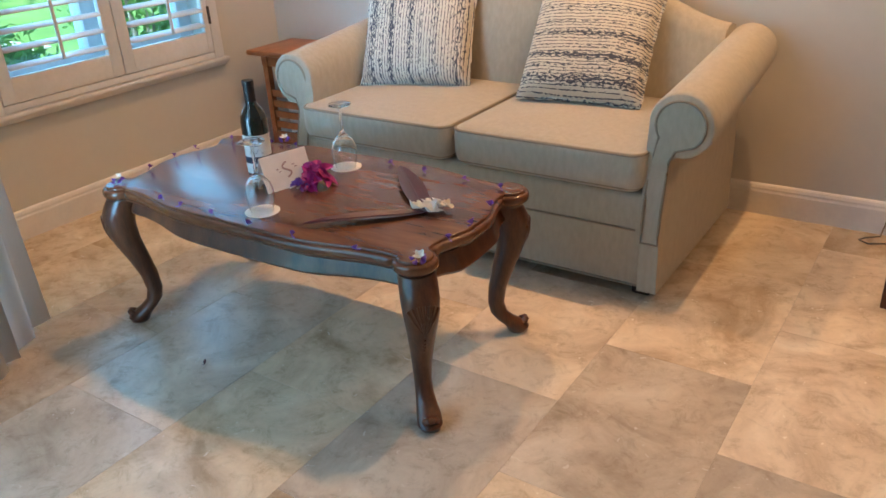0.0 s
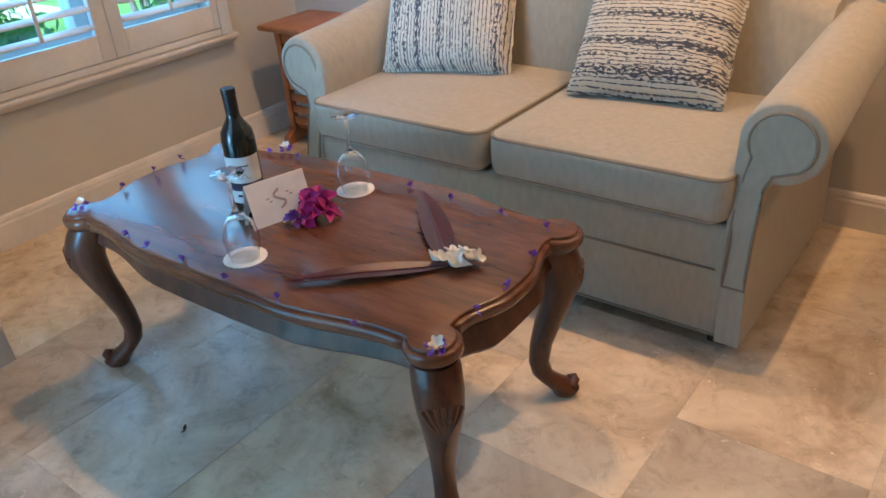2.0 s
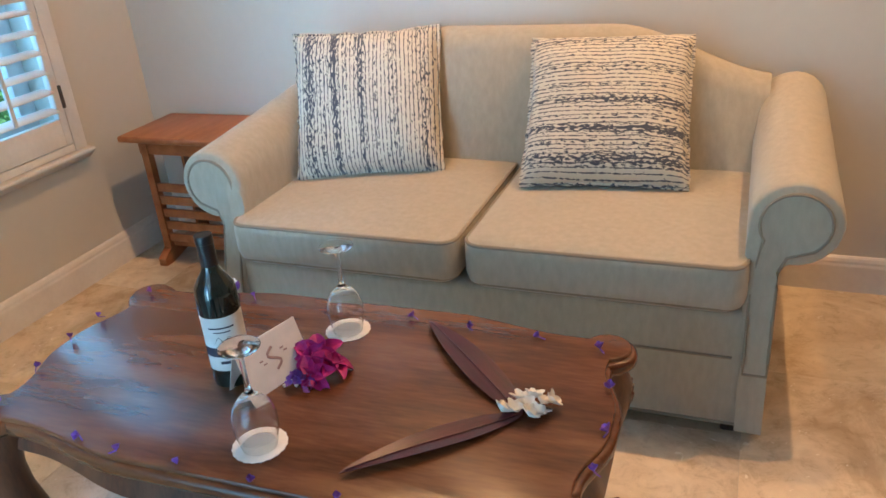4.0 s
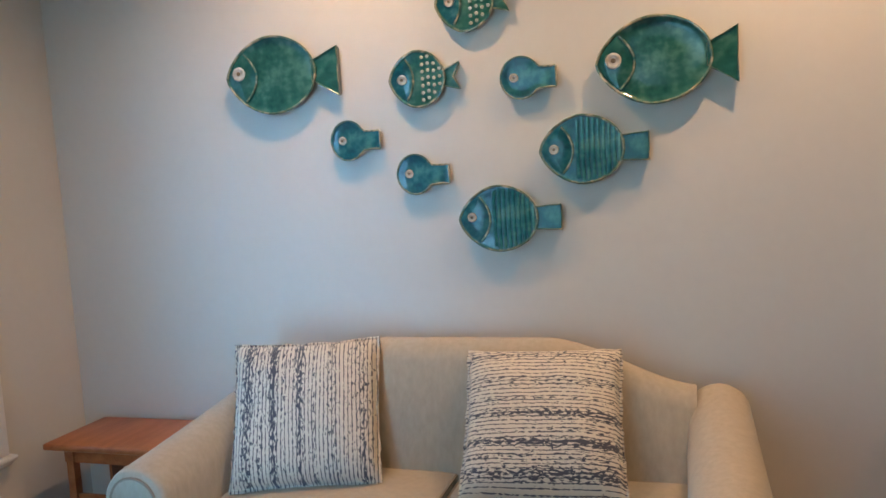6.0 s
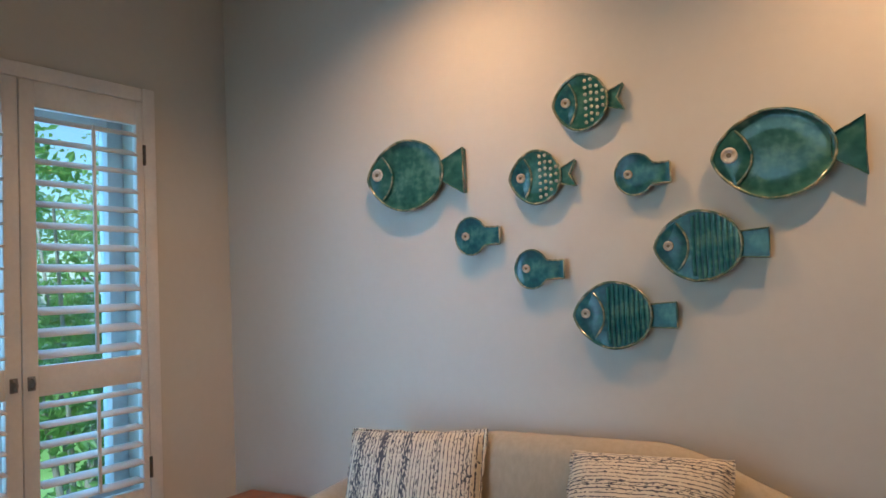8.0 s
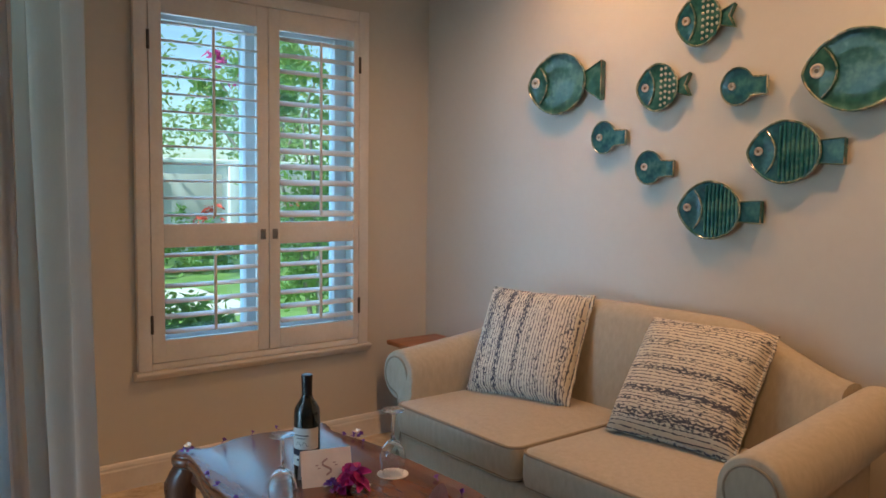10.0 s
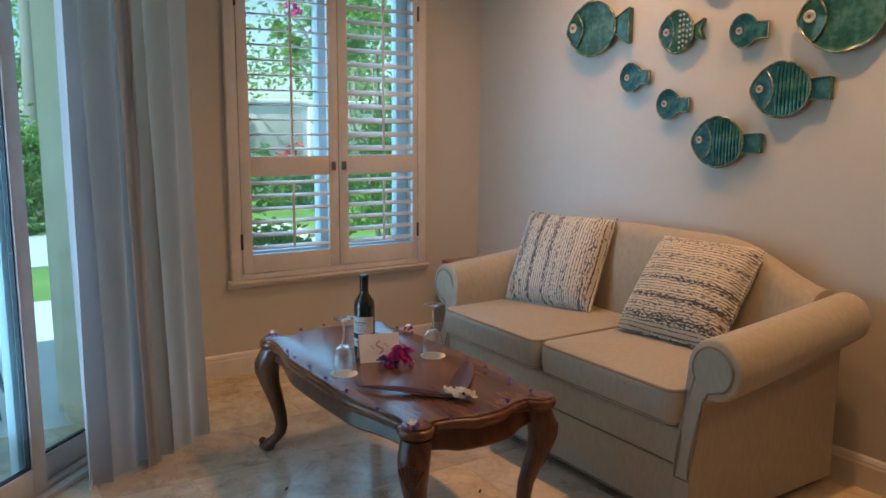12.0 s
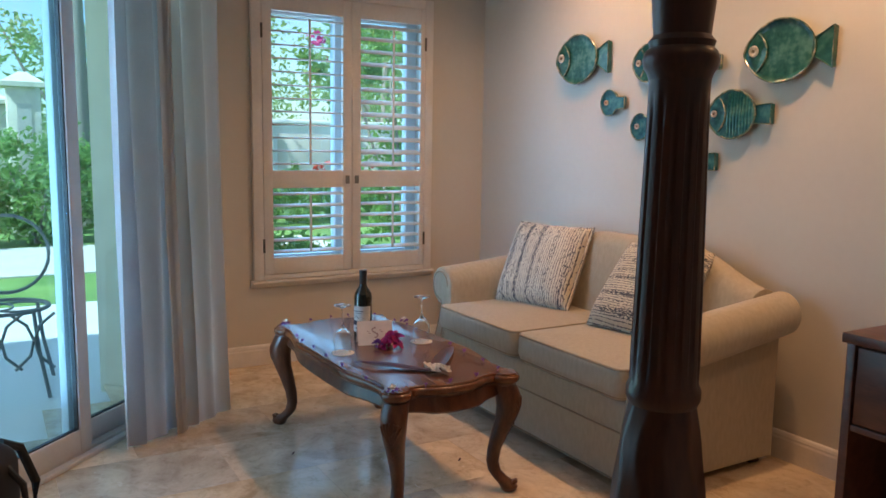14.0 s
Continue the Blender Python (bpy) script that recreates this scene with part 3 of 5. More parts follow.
# ---- downlights in the ceiling, the last three fittings added for the fill lamps ----
first = None
for sx, sy in SPOTS:
    if first is None:
        first = thing("ceiling_light", "unseen round recessed ceiling downlight giving warm light, some added as fill", "downlight", pose(sx, sy, H), "ceiling downlights")
        part("trim_ring", lathe([(0.036, -0.002), (0.052, -0.003), (0.053, -0.008), (0.040, -0.010), (0.036, -0.006)], 28), M_TRIM, first)
        part("lens", lathe([(0.001, -0.001), (0.034, -0.001), (0.034, -0.003), (0.001, -0.003)], 24), M_LAMP, first)
    else:
        copy_thing(first, pose(sx, sy, H))

# ---- curtain ----


def curtain(p0, p1, folds, amp, z0, z1, base_push):
    d = (p1 - p0)
    nrm = Vector((-d.y, d.x)).normalized()
    nrm = nrm if nrm.dot(NRM) > 0 else -nrm
    rows, nu, nz = [], folds * 14, 30
    for j in range(nz + 1):
        f = j / nz
        z = z0 + (z1 - z0) * f
        row = []
        for i in range(nu + 1):
            u = i / nu
            ph = 2 * math.pi * folds * (u + 0.045 * math.sin(6.3 * u + 0.6) + 0.018 * math.sin(15 * u) + 0.020 * (1 - f) * math.sin(5.1 * u + 2 * f))
            w = amp * (0.66 + 1.0 * noise.noise((u * 4.3, f * 1.1, 2.0))) * (math.sin(ph) + 0.22 * math.sin(2 * ph + 1.3))
            side = 0.012 * math.cos(ph) + 0.012 * noise.noise((u * 3, f * 1.4, 9.0))
            p = p0 + d * u + nrm * (w + base_push * (1 - f) ** 2) + d.normalized() * side
            row.append((p.x, p.y, z + (0.006 * math.sin(ph) if j == 0 else 0)))
        rows.append(row)
    bm = bmesh.new()
    vs = [[bm.verts.new(p) for p in r] for r in rows]
    for a, b in zip(vs, vs[1:]):
        for i in range(nu):
            bm.faces.new((a[i], a[i + 1], b[i + 1], b[i]))
    bmesh.ops.solidify(bm, geom=bm.faces[:], thickness=0.003)
    return bm


drape = thing("curtain", "floor-length pale grey lined curtain drawn open beside the sliding door", "curtain", pose(0, 0, 0))
part("lining", curtain(Vector((0.835, -2.125)), Vector((1.015, -2.392)), 3, 0.040, 0.012, 2.52, 0.012), M_LINING, drape, "blue-grey blackout lining cloth")
part("cloth", curtain(Vector((0.700, -1.900)), Vector((0.865, -2.150)), 3, 0.036, 0.012, 2.52, 0.030), M_CURT, drape, "thin off-white curtain cloth")
part("side_hem", curtain(Vector((0.872, -2.150)), Vector((0.900, -2.192)), 1, 0.012, 0.012, 2.52, 0.050), M_CURT, drape, "narrow pale stitched hem")
rail = thing("curtain_rail", "white curtain rail fixed to the wall over the sliding door", "curtain rail", DM @ pose(0, 0, 0))
part("rail", bx(0.15, 2.45, 0.19, 0.22, 2.525, 2.55, bevel=0.004), M_TRIM, rail)
for s in (0.4, 1.3, 2.2):
    part("bracket", bx(s, s + 0.03, 0.002, 0.19, 2.53, 2.545, bevel=0.002), M_TRIM, rail)


# ---- coffee table ----
TABLE_Z = 0.465


def swell(x, a, b):
    f = min(1, max(0, (b - x) / (b - a)))
    return f * f * (3 - 2 * f)


def table_outline(inset=0.0):
    """Plan of the shaped top: swelling sides between rounded ears."""
    pts = []
    k = inset
    front = [(x, -(0.258 + 0.038 * swell(abs(x), 0.20, 0.46) - k)) for x in np.linspace(-0.475, 0.475, 44)]
    ear = [(0.530 + (0.055 - k) * math.cos(radians(a)), -0.225 + (0.055 - k) * math.sin(radians(a))) for a in range(-150, 79, 12)]
    side = [(0.548 + 0.034 * swell(abs(y), 0.03, 0.155) - k, y) for y in np.linspace(-0.165, 0.165, 18)]
    half = front + ear + side
    ear2 = [(0.530 + (0.055 - k) * math.cos(radians(a)), 0.225 + (0.055 - k) * math.sin(radians(a))) for a in range(-78, 151, 12)]
    half += ear2
    pts = half + [(-x, -y) for x, y in half]
    return pts


table = thing("coffee_table", "dark mahogany coffee table with shaped top and carved cabriole legs", "coffee table", pose(1.541, -1.460, 0, 0, 0, 1.2))
part("tabletop", slab(table_outline(0.011), 0.448, TABLE_Z, 0.004), M_TABLE, table, "polished shaped tabletop with a moulded edge")
part("under_moulding", slab(table_outline(0.016), 0.418, 0.431, 0.004, 2), M_LEG, table)
part("top_moulding", slab(table_outline(0.0), 0.430, 0.4575, 0.010, 4), M_TABLE, table)


def apron(length, bulge, depth_mid, depth_end):
    """A serpentine rail with a cusped lower edge; along x, swelling to -y."""
    rings = []
    for x in np.linspace(-length / 2, length / 2, 48):
        u = abs(x) / (length / 2)
        y = -bulge * swell(u, 0.40, 0.92)
        if u < 0.62:
            z = 0.425 - depth_mid + (depth_mid - depth_end) * 0.55 * (u / 0.62) ** 2
        else:
            z = 0.425 - depth_end - 0.45 * (depth_mid - depth_end) * abs(math.cos((u - 0.62) / 0.38 * math.pi / 2)) ** 0.6 * 0.75
        rings.append([(x, y, 0.424), (x, y - 0.010, z + 0.022), (x, y - 0.014, z + 0.008), (x, y - 0.008, z), (x, y + 0.014, z + 0.002), (x, y + 0.016, 0.424)])
    return loft(rings)


part("apron", apron(0.99, 0.046, 0.062, 0.050), M_LEG, table, at=pose(0, -0.222, 0))
part("apron", apron(0.99, 0.046, 0.062, 0.050), M_LEG, table, at=pose(0, 0.222, 0, 0, 0, 180))
part("apron", apron(0.39, 0.036, 0.066, 0.050), M_LEG, table, at=pose(0.520, 0, 0, 0, 0, 90))
part("apron", apron(0.39, 0.036, 0.066, 0.050), M_LEG, table, at=pose(-0.520, 0, 0, 0, 0, -90))

LEG = [(0.424, 0.000, 0.047), (0.40, 0.013, 0.049), (0.37, 0.026, 0.049), (0.33, 0.029, 0.046), (0.28, 0.019, 0.039), (0.22, -0.002, 0.0320), (0.16, -0.020, 0.0265), (0.11, -0.026, 0.0240), (0.075, -0.018, 0.0245), (0.052, 0.002, 0.0275), (0.034, 0.025, 0.0325), (0.018, 0.039, 0.0335), (0.006, 0.038, 0.0285), (0.0, 0.036, 0.0200)]


def cabriole():
    rings = []
    for z, o, r in LEG:
        rings.append([(o + r * math.cos(a), r * 0.95 * math.sin(a), z) for a in [2 * math.pi * k / 20 for k in range(20)]])
    bm = loft(rings)
    # scroll on the toe
    join(bm, sweep([(0.052, -0.016, 0.030), (0.063, -0.004, 0.040), (0.063, 0.004, 0.040), (0.052, 0.016, 0.030)], 0.0095, 8))
    return bm


def knee(z):
    return float(np.interp(-z, [-q[0] for q in LEG], [q[1] for q in LEG])), float(np.interp(-z, [-q[0] for q in LEG], [q[2] for q in LEG]))


def shell_ridge(k):
    """One rib of the carved fan on the knee."""
    a, pts = radians(k * 15), []
    for f in np.linspace(0, 1, 7):
        z = 0.275 + 0.095 * f * math.cos(a * 0.8)
        y = 0.046 * f * math.sin(a) * 1.1
        o, r = knee(z)
        pts.append((o + math.sqrt(max(1e-5, r * r - min(y * y, r * r * 0.85))) - 0.001, y, z))
    return sweep(pts, [0.0016 + 0.0028 * f for f in np.linspace(0, 1, 7)], 6)


def bead(k):
    z = 0.262 - 0.013 * k
    o, r = knee(z)
    t = bmesh.new()
    bmesh.ops.create_icosphere(t, subdivisions=1, radius=0.0048 - 0.0006 * k)
    t.transform(Matrix.Translation((o + r, 0, z)))
    return t


for sx, sy, turn in ((1, -1, -45), (-1, -1, -135), (1, 1, 45), (-1, 1, 135)):
    leg = part("leg", cabriole(), M_LEG, table, at=pose(0.531 * sx - (0.022 if sy > 0 else 0) * sx, 0.226 * sy, 0, 0, 0, turn))
    for k in range(-3, 4):
        part("carved_ridge", shell_ridge(k), M_LEG, leg)
    for k in range(4):
        part("carved_bead", bead(k), M_LEG, leg)

# ---- two-seat sofa ----
sofa = thing("sofa", "two-seat beige linen sofa with rolled arms against the wall", "sofa", pose(1.64, 0, 0))


def rrect(x0, x1, y0, y1, r, n=6):
    pts = []
    for cx, cy, a0 in ((x1 - r, y1 - r, 0), (x0 + r, y1 - r, 90), (x0 + r, y0 + r, 180), (x1 - r, y0 + r, 270)):
        for k in range(n + 1):
            a = radians(a0 + 90 * k / n)
            pts.append((cx + r * math.cos(a), cy + r * math.sin(a)))
    return pts


def seat_cushion(x0, x1, y0, y1, z0, z1, crown):
    rings = []
    cx, cy = (x0 + x1) / 2, (y0 + y1) / 2
    for ins, z in ((0.05, z0), (0.022, z0 + 0.004), (0.006, z0 + 0.020), (0.0, z0 + 0.045), (0.0, z1 - 0.030), (0.002, z1 - 0.010), (0.009, z1 - 0.001)):
        rings.append([(x, y, z) for x, y in rrect(x0 + ins, x1 - ins, y0 + ins, y1 - ins, 0.045 - ins * 0.4)])
    for f in (0.9, 0.7, 0.45, 0.2, 0.05):
        rings.append([(cx + (x - cx) * f, cy + (y - cy) * f, z1 + crown * (1 - f ** 2.2) + 0.008 * noise.noise((x * 5, y * 5, x0)) * f) for x, y, _ in rings[6]])
    bm = loft(rings)
    return bm


def edge_piping(x0, x1, y0, y1, z, r=0.0050):
    return sweep([(x, y, z) for x, y in rrect(x0 + 0.004, x1 - 0.004, y0 + 0.004, y1 - 0.004, 0.045)], r, 6, loop=True)


bm = bx(-0.722, 0.722, -0.848, -0.09, 0.034, 0.352, bevel=0.018, seg=3)
part("base", bm, M_CLOTH, sofa)
part("front_seam", sweep([(x, -0.850, 0.232) for x in np.linspace(-0.65, 0.65, 14)], 0.0035, 6), M_PIPE, sofa)
part("hem_seam", sweep([(x, -0.848, 0.044) for x in np.linspace(-0.70, 0.70, 14)], 0.004, 6), M_PIPE, sofa)
for x0, x1, edge in ((-0.674, -0.010, 0.480), (0.006, 0.670, 0.482)):
    c = part("seat_cushion", seat_cushion(x0, x1, -0.882, -0.24, 0.352, edge, 0.016), M_CLOTH, sofa)
    part("piping", edge_piping(x0 + 0.006, x1 - 0.006, -0.876, -0.25, 0.371), M_PIPE, c)
    part("piping", edge_piping(x0, x1, -0.882, -0.24, edge - 0.006), M_PIPE, c)


def sofa_back():
    rings = []
    for x in np.linspace(-0.69, 0.69, 50):
        a = abs(x)
        s = min(1, max(0, (a - 0.25) / 0.47))
        s = s * s * (3 - 2 * s)
        top = 0.868 - 0.142 * s
        rings.append([(x, -0.30, 0.30), (x, -0.292, 0.45), (x, -0.262, top - 0.22), (x, -0.225, top - 0.055), (x, -0.205, top - 0.020), (x, -0.172, top - 0.003), (x, -0.135, top), (x, -0.09, top - 0.012), (x, -0.062, top - 0.045), (x, -0.055, 0.5), (x, -0.055, 0.10), (x, -0.28, 0.10)])
    return loft(rings)


part("backrest", sofa_back(), M_CLOTH, sofa, "camel-backed upholstered backrest")


def arm_section(zc, x, r=0.098):
    pts = [(-0.075, 0.036), (-0.080, 0.30), (-0.088, zc - 0.06)]
    for a in range(172, -96, -14):
        pts.append((0.008 + r * math.cos(radians(a)), zc + r * math.sin(radians(a))))
    pts += [(-0.004, zc - r - 0.004), (-0.016, zc - r - 0.02), (-0.016, 0.22), (-0.014, 0.036)]
    return [(x + (p if x > 0 else -p), z) for p, z in pts]


def flare(z):
    """How far the arm's foot sweeps forward below its scroll."""
    f = min(1, max(0, (0.50 - z) / 0.26))
    return 0.052 * f * f * (3 - 2 * f)


def sofa_arm(side):
    rings = []
    for y in (-0.812, -0.808, -0.798, -0.76, -0.68, -0.58, -0.45, -0.32, -0.2, -0.11, -0.085):
        f = (y + 0.81) / 0.66
        zc = 0.560 + 0.074 * max(0, f) ** 1.15
        r = 0.098 - (0.008 if y < -0.81 else 0.003 if y < -0.805 else 0) - 0.010 * max(0, f) - (0.03 if y > -0.09 else 0)
        k = max(0, min(1, (-0.5 - y) / 0.3))
        rings.append([(x, y - k * flare(z), z) for x, z in arm_section(zc, side * 0.745, r)])
    return loft(rings)


def arm_front(side):
    """Scroll-shaped panel on the arm's front."""
    out = []
    for a in range(212, -62, -14):
        out.append((0.008 + 0.072 * math.cos(radians(a)), 0.562 + 0.072 * math.sin(radians(a))))
    out += [(-0.002, 0.485)]
    out += [(-0.018, z) for z in np.linspace(0.45, 0.205, 8)]
    out += [(-0.070, z) for z in np.linspace(0.205, 0.43, 8)]
    pts = [(side * 0.745 + side * q, float(z)) for q, z in out]
    rings = [[(x, y - flare(z), z) for x, z in pts] for y in (-0.806, -0.818)]
    return loft(rings), sweep([(x, -0.817 - flare(z), z) for x, z in pts], 0.004, 6, loop=True)


for side in (-1, 1):
    arm = part("arm", sofa_arm(side), M_CLOTH, sofa, "rolled upholstered arm")
    face, pipe = arm_front(side)
    part("arm_front", face, M_CLOTH, arm)
    part("arm_piping", pipe, M_PIPE, arm)
for x in (-0.668, 0.668):
    for y in (-0.792, -0.14):
        bm = bx(x - 0.03, x + 0.03, y - 0.03, y + 0.03, 0, 0.042, bevel=0.006)
        part("foot", bm, M_DARK, sofa, "dark wooden foot")


# ---- scatter cushions on the sofa ----
def scatter_cushion(material, label, at):
    ob = thing("cushion", label, "cushion", at, "scatter cushions on the sofa")
    bm = pillow(0.450, 0.445, 0.185, 30, 30, edge=1.0, power=0.42, wob=0.010)
    bm.transform(pose(0, 0, 0, 90, 0, 0))
    part("cover", bm, material, ob)
    loop = []
    for k in range(120):
        s = k / 30
        e, f = int(s) % 4, s - int(s)
        u, v = ((-1 + 2 * f, -1), (1, -1 + 2 * f), (1 - 2 * f, 1), (-1, 1 - 2 * f))[e]
        x, z = u * 0.225 * (1 - 0.045 * (1 - v * v)), v * 0.2225 * (1 - 0.045 * (1 - u * u))
        loop.append((x + random.uniform(-0.0025, 0.0025), random.uniform(-0.003, 0.003), z + random.uniform(-0.0025, 0.0025)))
    part("fringe", sweep(loop, [random.uniform(0.004, 0.008) for _ in loop], 6, loop=True), material, ob)
    return ob


scatter_cushion(M_STRIPE_V, "square cream cushion with upright dark blue broken stripes on the sofa", pose(1.190, -0.385, 0.685, -28, 0, 17))
scatter_cushion(M_STRIPE_H, "square cream cushion with level dark blue broken stripes on the sofa", pose(1.912, -0.360, 0.672, -39, 0, 5))


# ---- slatted side table in the corner ----
st = thing("side_table", "small orange-brown teak side table with slatted magazine rack", "side table", pose(0.115, -0.340, 0))
part("tabletop", bx(0, 0.50, 0, 0.32, 0.498, 0.522, bevel=0.008, seg=3), M_SIDE, st)
bm = bx(0.05, 0.45, 0.045, 0.065, 0.442, 0.497, bevel=0.003)
part("apron", bm, M_SIDE, st)
part("apron", bx(0.05, 0.45, 0.255, 0.275, 0.442, 0.497, bevel=0.003), M_SIDE, st)
for x in (0.062, 0.408):
    for y in (0.040, 0.245):
        bm = loft([[(x + dx, y + dy, z) for dx, dy in ((0, 0), (0.03, 0), (0.03, 0.03), (0, 0.03))] for z in (0.03, 0.497)])
        part("leg", bm, M_SIDE, st)
    bm = loft([[(x - 0.002, y, z), (x + 0.032, y, z), (x + 0.032, y, z2), (x - 0.002, y, z2)] for y, z, z2 in ((-0.005, 0, 0.03), (0.04, 0.0, 0.06), (0.16, 0.03, 0.06), (0.275, 0.0, 0.06), (0.315, 0, 0.03))])
    part("foot", bm, M_SIDE, st)
for k in range(5):
    z = 0.085 + 0.052 * k
    part("slat", bx(0.092, 0.408, 0.046, 0.060, z, z + 0.034, bevel=0.003), M_SIDE, st)
    part("slat", bx(0.092, 0.408, 0.258, 0.272, z, z + 0.034, bevel=0.003), M_SIDE, st)
part("shelf", bx(0.092, 0.408, 0.06, 0.258, 0.06, 0.078, bevel=0.003), M_SIDE, st)
part("inner_panel", bx(0.092, 0.408, 0.225, 0.235, 0.078, 0.43), M_DESK, st, "dark inner panel")
box_ = thing("tissue_box", "pale grey box standing in the side table's rack", "box", pose(0.345, -0.215, 0.078))
part("carton", bx(0, 0.10, 0, 0.05, 0, 0.325, bevel=0.004), M_LABEL, box_)

# ---- desk beside the sofa ----
desk = thing("desk", "dark brown wooden desk with a drawer and open knee space", "desk", pose(2.955, -0.565, 0))
part("desktop", bx(-0.012, 1.20, -0.012, 0.545, 0.700, 0.732, bevel=0.004), M_DESK, desk)
part("side_panel", bx(0, 0.028, 0.0, 0.53, 0, 0.699, bevel=0.002), M_DESK, desk)
part("side_panel", bx(1.16, 1.188, 0.0, 0.53, 0, 0.699, bevel=0.002), M_DESK, desk)
part("rail", bx(0.029, 1.159, 0.004, 0.52, 0.425, 0.445, bevel=0.002), M_DESK, desk)
part("back_panel", bx(0.029, 1.159, 0.50, 0.52, 0.0, 0.424), M_DESK, desk)
part("drawer", bx(0.036, 0.58, 0.0, 0.4, 0.452, 0.692, bevel=0.004), M_DESK, desk, "flat dark drawer front")
part("drawer", bx(0.588, 1.152, 0.0, 0.4, 0.452, 0.692, bevel=0.004), M_DESK, desk, "flat dark drawer front")
paper = thing("paper_sheet", "white sheet of paper lying on the desk", "paper", pose(3.10, -0.50, 0.733, 0, 0, 8))
part("sheet", bx(0, 0.21, 0, 0.297, 0, 0.0015), M_PAPER, paper, smooth=False)

cable = thing("power_cable", "thin pale power cable curling on the floor by the desk", "cable", pose(2.80, -0.05, 0.004))
part("cable", sweep([(0.10, 0.02, 0.06), (0.09, 0.0, 0.004), (0.05, -0.02, 0.0), (0.03, -0.05, 0.0), (0.06, -0.07, 0.0), (0.10, -0.05, 0.0), (0.15, -0.03, 0.0)], 0.003, 6), M_PIPE, cable)

# ---- bed post ----
post = thing("bed_post", "tall dark turned and fluted wooden four-poster bed post", "bed post", pose(3.777, -2.220, 0))


def lathe_thin(profile, seg, shape=None):
    return lathe([(r * 0.83, z + 0.018 * max(0, 1 - abs(z - 1.0) / 0.3)) for r, z in profile], seg, shape)


def flute(z, a):
    if 1.045 < z < 1.335:
        return 1 - 0.075 * max(0, math.cos(14 * a)) ** 0.7
    return 1


prof = [(0.038, 0), (0.040, 0.10), (0.036, 0.16), (0.045, 0.20), (0.045, 0.62), (0.038, 0.64), (0.046, 0.66), (0.050, 0.70)]
part("foot_block", lathe_thin(prof, 40), M_POST, post)
vase = [(0.040, 0.70), (0.054, 0.76), (0.063, 0.84), (0.062, 0.90), (0.052, 0.965), (0.043, 0.995)]


def leafy(z, a):
    return 1 - 0.07 * abs(math.sin(5 * a + 0.6 * math.sin(60 * z))) ** 0.5


fine = [(np.interp(z, [q[1] for q in vase], [q[0] for q in vase]), z) for z in np.linspace(0.70, 0.995, 26)]
part("carved_vase", lathe_thin(fine, 80, leafy), M_POST, post, "carved leaf-clad vase turning")
ring = [(0.043, 0.995), (0.047, 1.002), (0.047, 1.012), (0.043, 1.020), (0.0435, 1.045)]
shaft = [(np.interp(z, (1.045, 1.335), (0.0435, 0.0365)), z) for z in np.linspace(1.045, 1.335, 16)]
part("shaft", lathe_thin(ring + shaft[1:] + [(0.0365, 1.340), (0.037, 1.350)], 112, flute), M_POST, post, "fluted tapering shaft")
part("collar", lathe_thin([(0.037, 1.350), (0.040, 1.357), (0.044, 1.362), (0.046, 1.370), (0.043, 1.378), (0.038, 1.382), (0.040, 1.388), (0.034, 1.394)], 40), M_POST, post)
part("upper_shaft", lathe_thin([(0.034, 1.394), (0.038, 1.43), (0.040, 1.48), (0.036, 1.56), (0.028, 1.66), (0.026, 1.9), (0.024, 2.12), (0.032, 2.14), (0.032, 2.16), (0.010, 2.20)], 40), M_POST, post)

# ---- ceramic fish on the wall ----
FISH = [  # centre x, z, half length, half height, tail end, tail top, tail foot, eye x, eye z, kind
    (0.969, 1.758, 0.170, 0.132, 0.251, 0.078, -0.090, -0.119, 0.014, "plain"),
    (1.665, 1.923, 0.095, 0.093, 0.145, 0.042, -0.044, -0.047, 0.004, "studs"),
    (1.493, 1.697, 0.095, 0.091, 0.144, 0.045, -0.044, -0.049, 0.001, "studs"),
    (1.834, 1.670, 0.064, 0.066, 0.114, 0.030, -0.037, -0.021, 0.001, "small"),
    (2.236, 1.685, 0.168, 0.129, 0.238, 0.079, -0.086, -0.115, 0.007, "plain"),
    (1.237, 1.516, 0.062, 0.067, 0.117, 0.029, -0.034, -0.021, 0.001, "small"),
    (1.467, 1.390, 0.062, 0.066, 0.119, 0.028, -0.036, -0.020, 0.003, "small"),
    (2.014, 1.436, 0.130, 0.106, 0.203, 0.042, -0.045, -0.084, 0.004, "ribs"),
    (1.740, 1.233, 0.129, 0.106, 0.204, 0.038, -0.043, -0.085, 0.007, "ribs"),
]
FISH_LABEL = {"plain": "large green glazed ceramic fish platter hung on the wall", "studs": "round green ceramic fish plate with raised white dots on the wall", "small": "small teal glazed ceramic fish dish hung on the wall", "ribs": "teal glazed ceramic fish plate with upright ribs on the wall"}


def fish_outline(a, b, n=64):
    pts = []
    for i in range(n):
        q = 2 * math.pi * i / n
        u = math.cos(q)
        if u >= 0:
            pts.append((a * u, b * math.sin(q)))
        else:
            h = (1 - abs(u) ** 1.75) ** 0.66
            pts.append((a * u, math.copysign(b * h, math.sin(q)) if abs(math.sin(q)) > 1e-6 else 0))
    return pts


def height_at(a, b, x):
    u = max(-1, min(1, x / a))
    return b * ((1 - u * u) ** 0.5 if u >= 0 else (1 - abs(u) ** 1.75) ** 0.66)


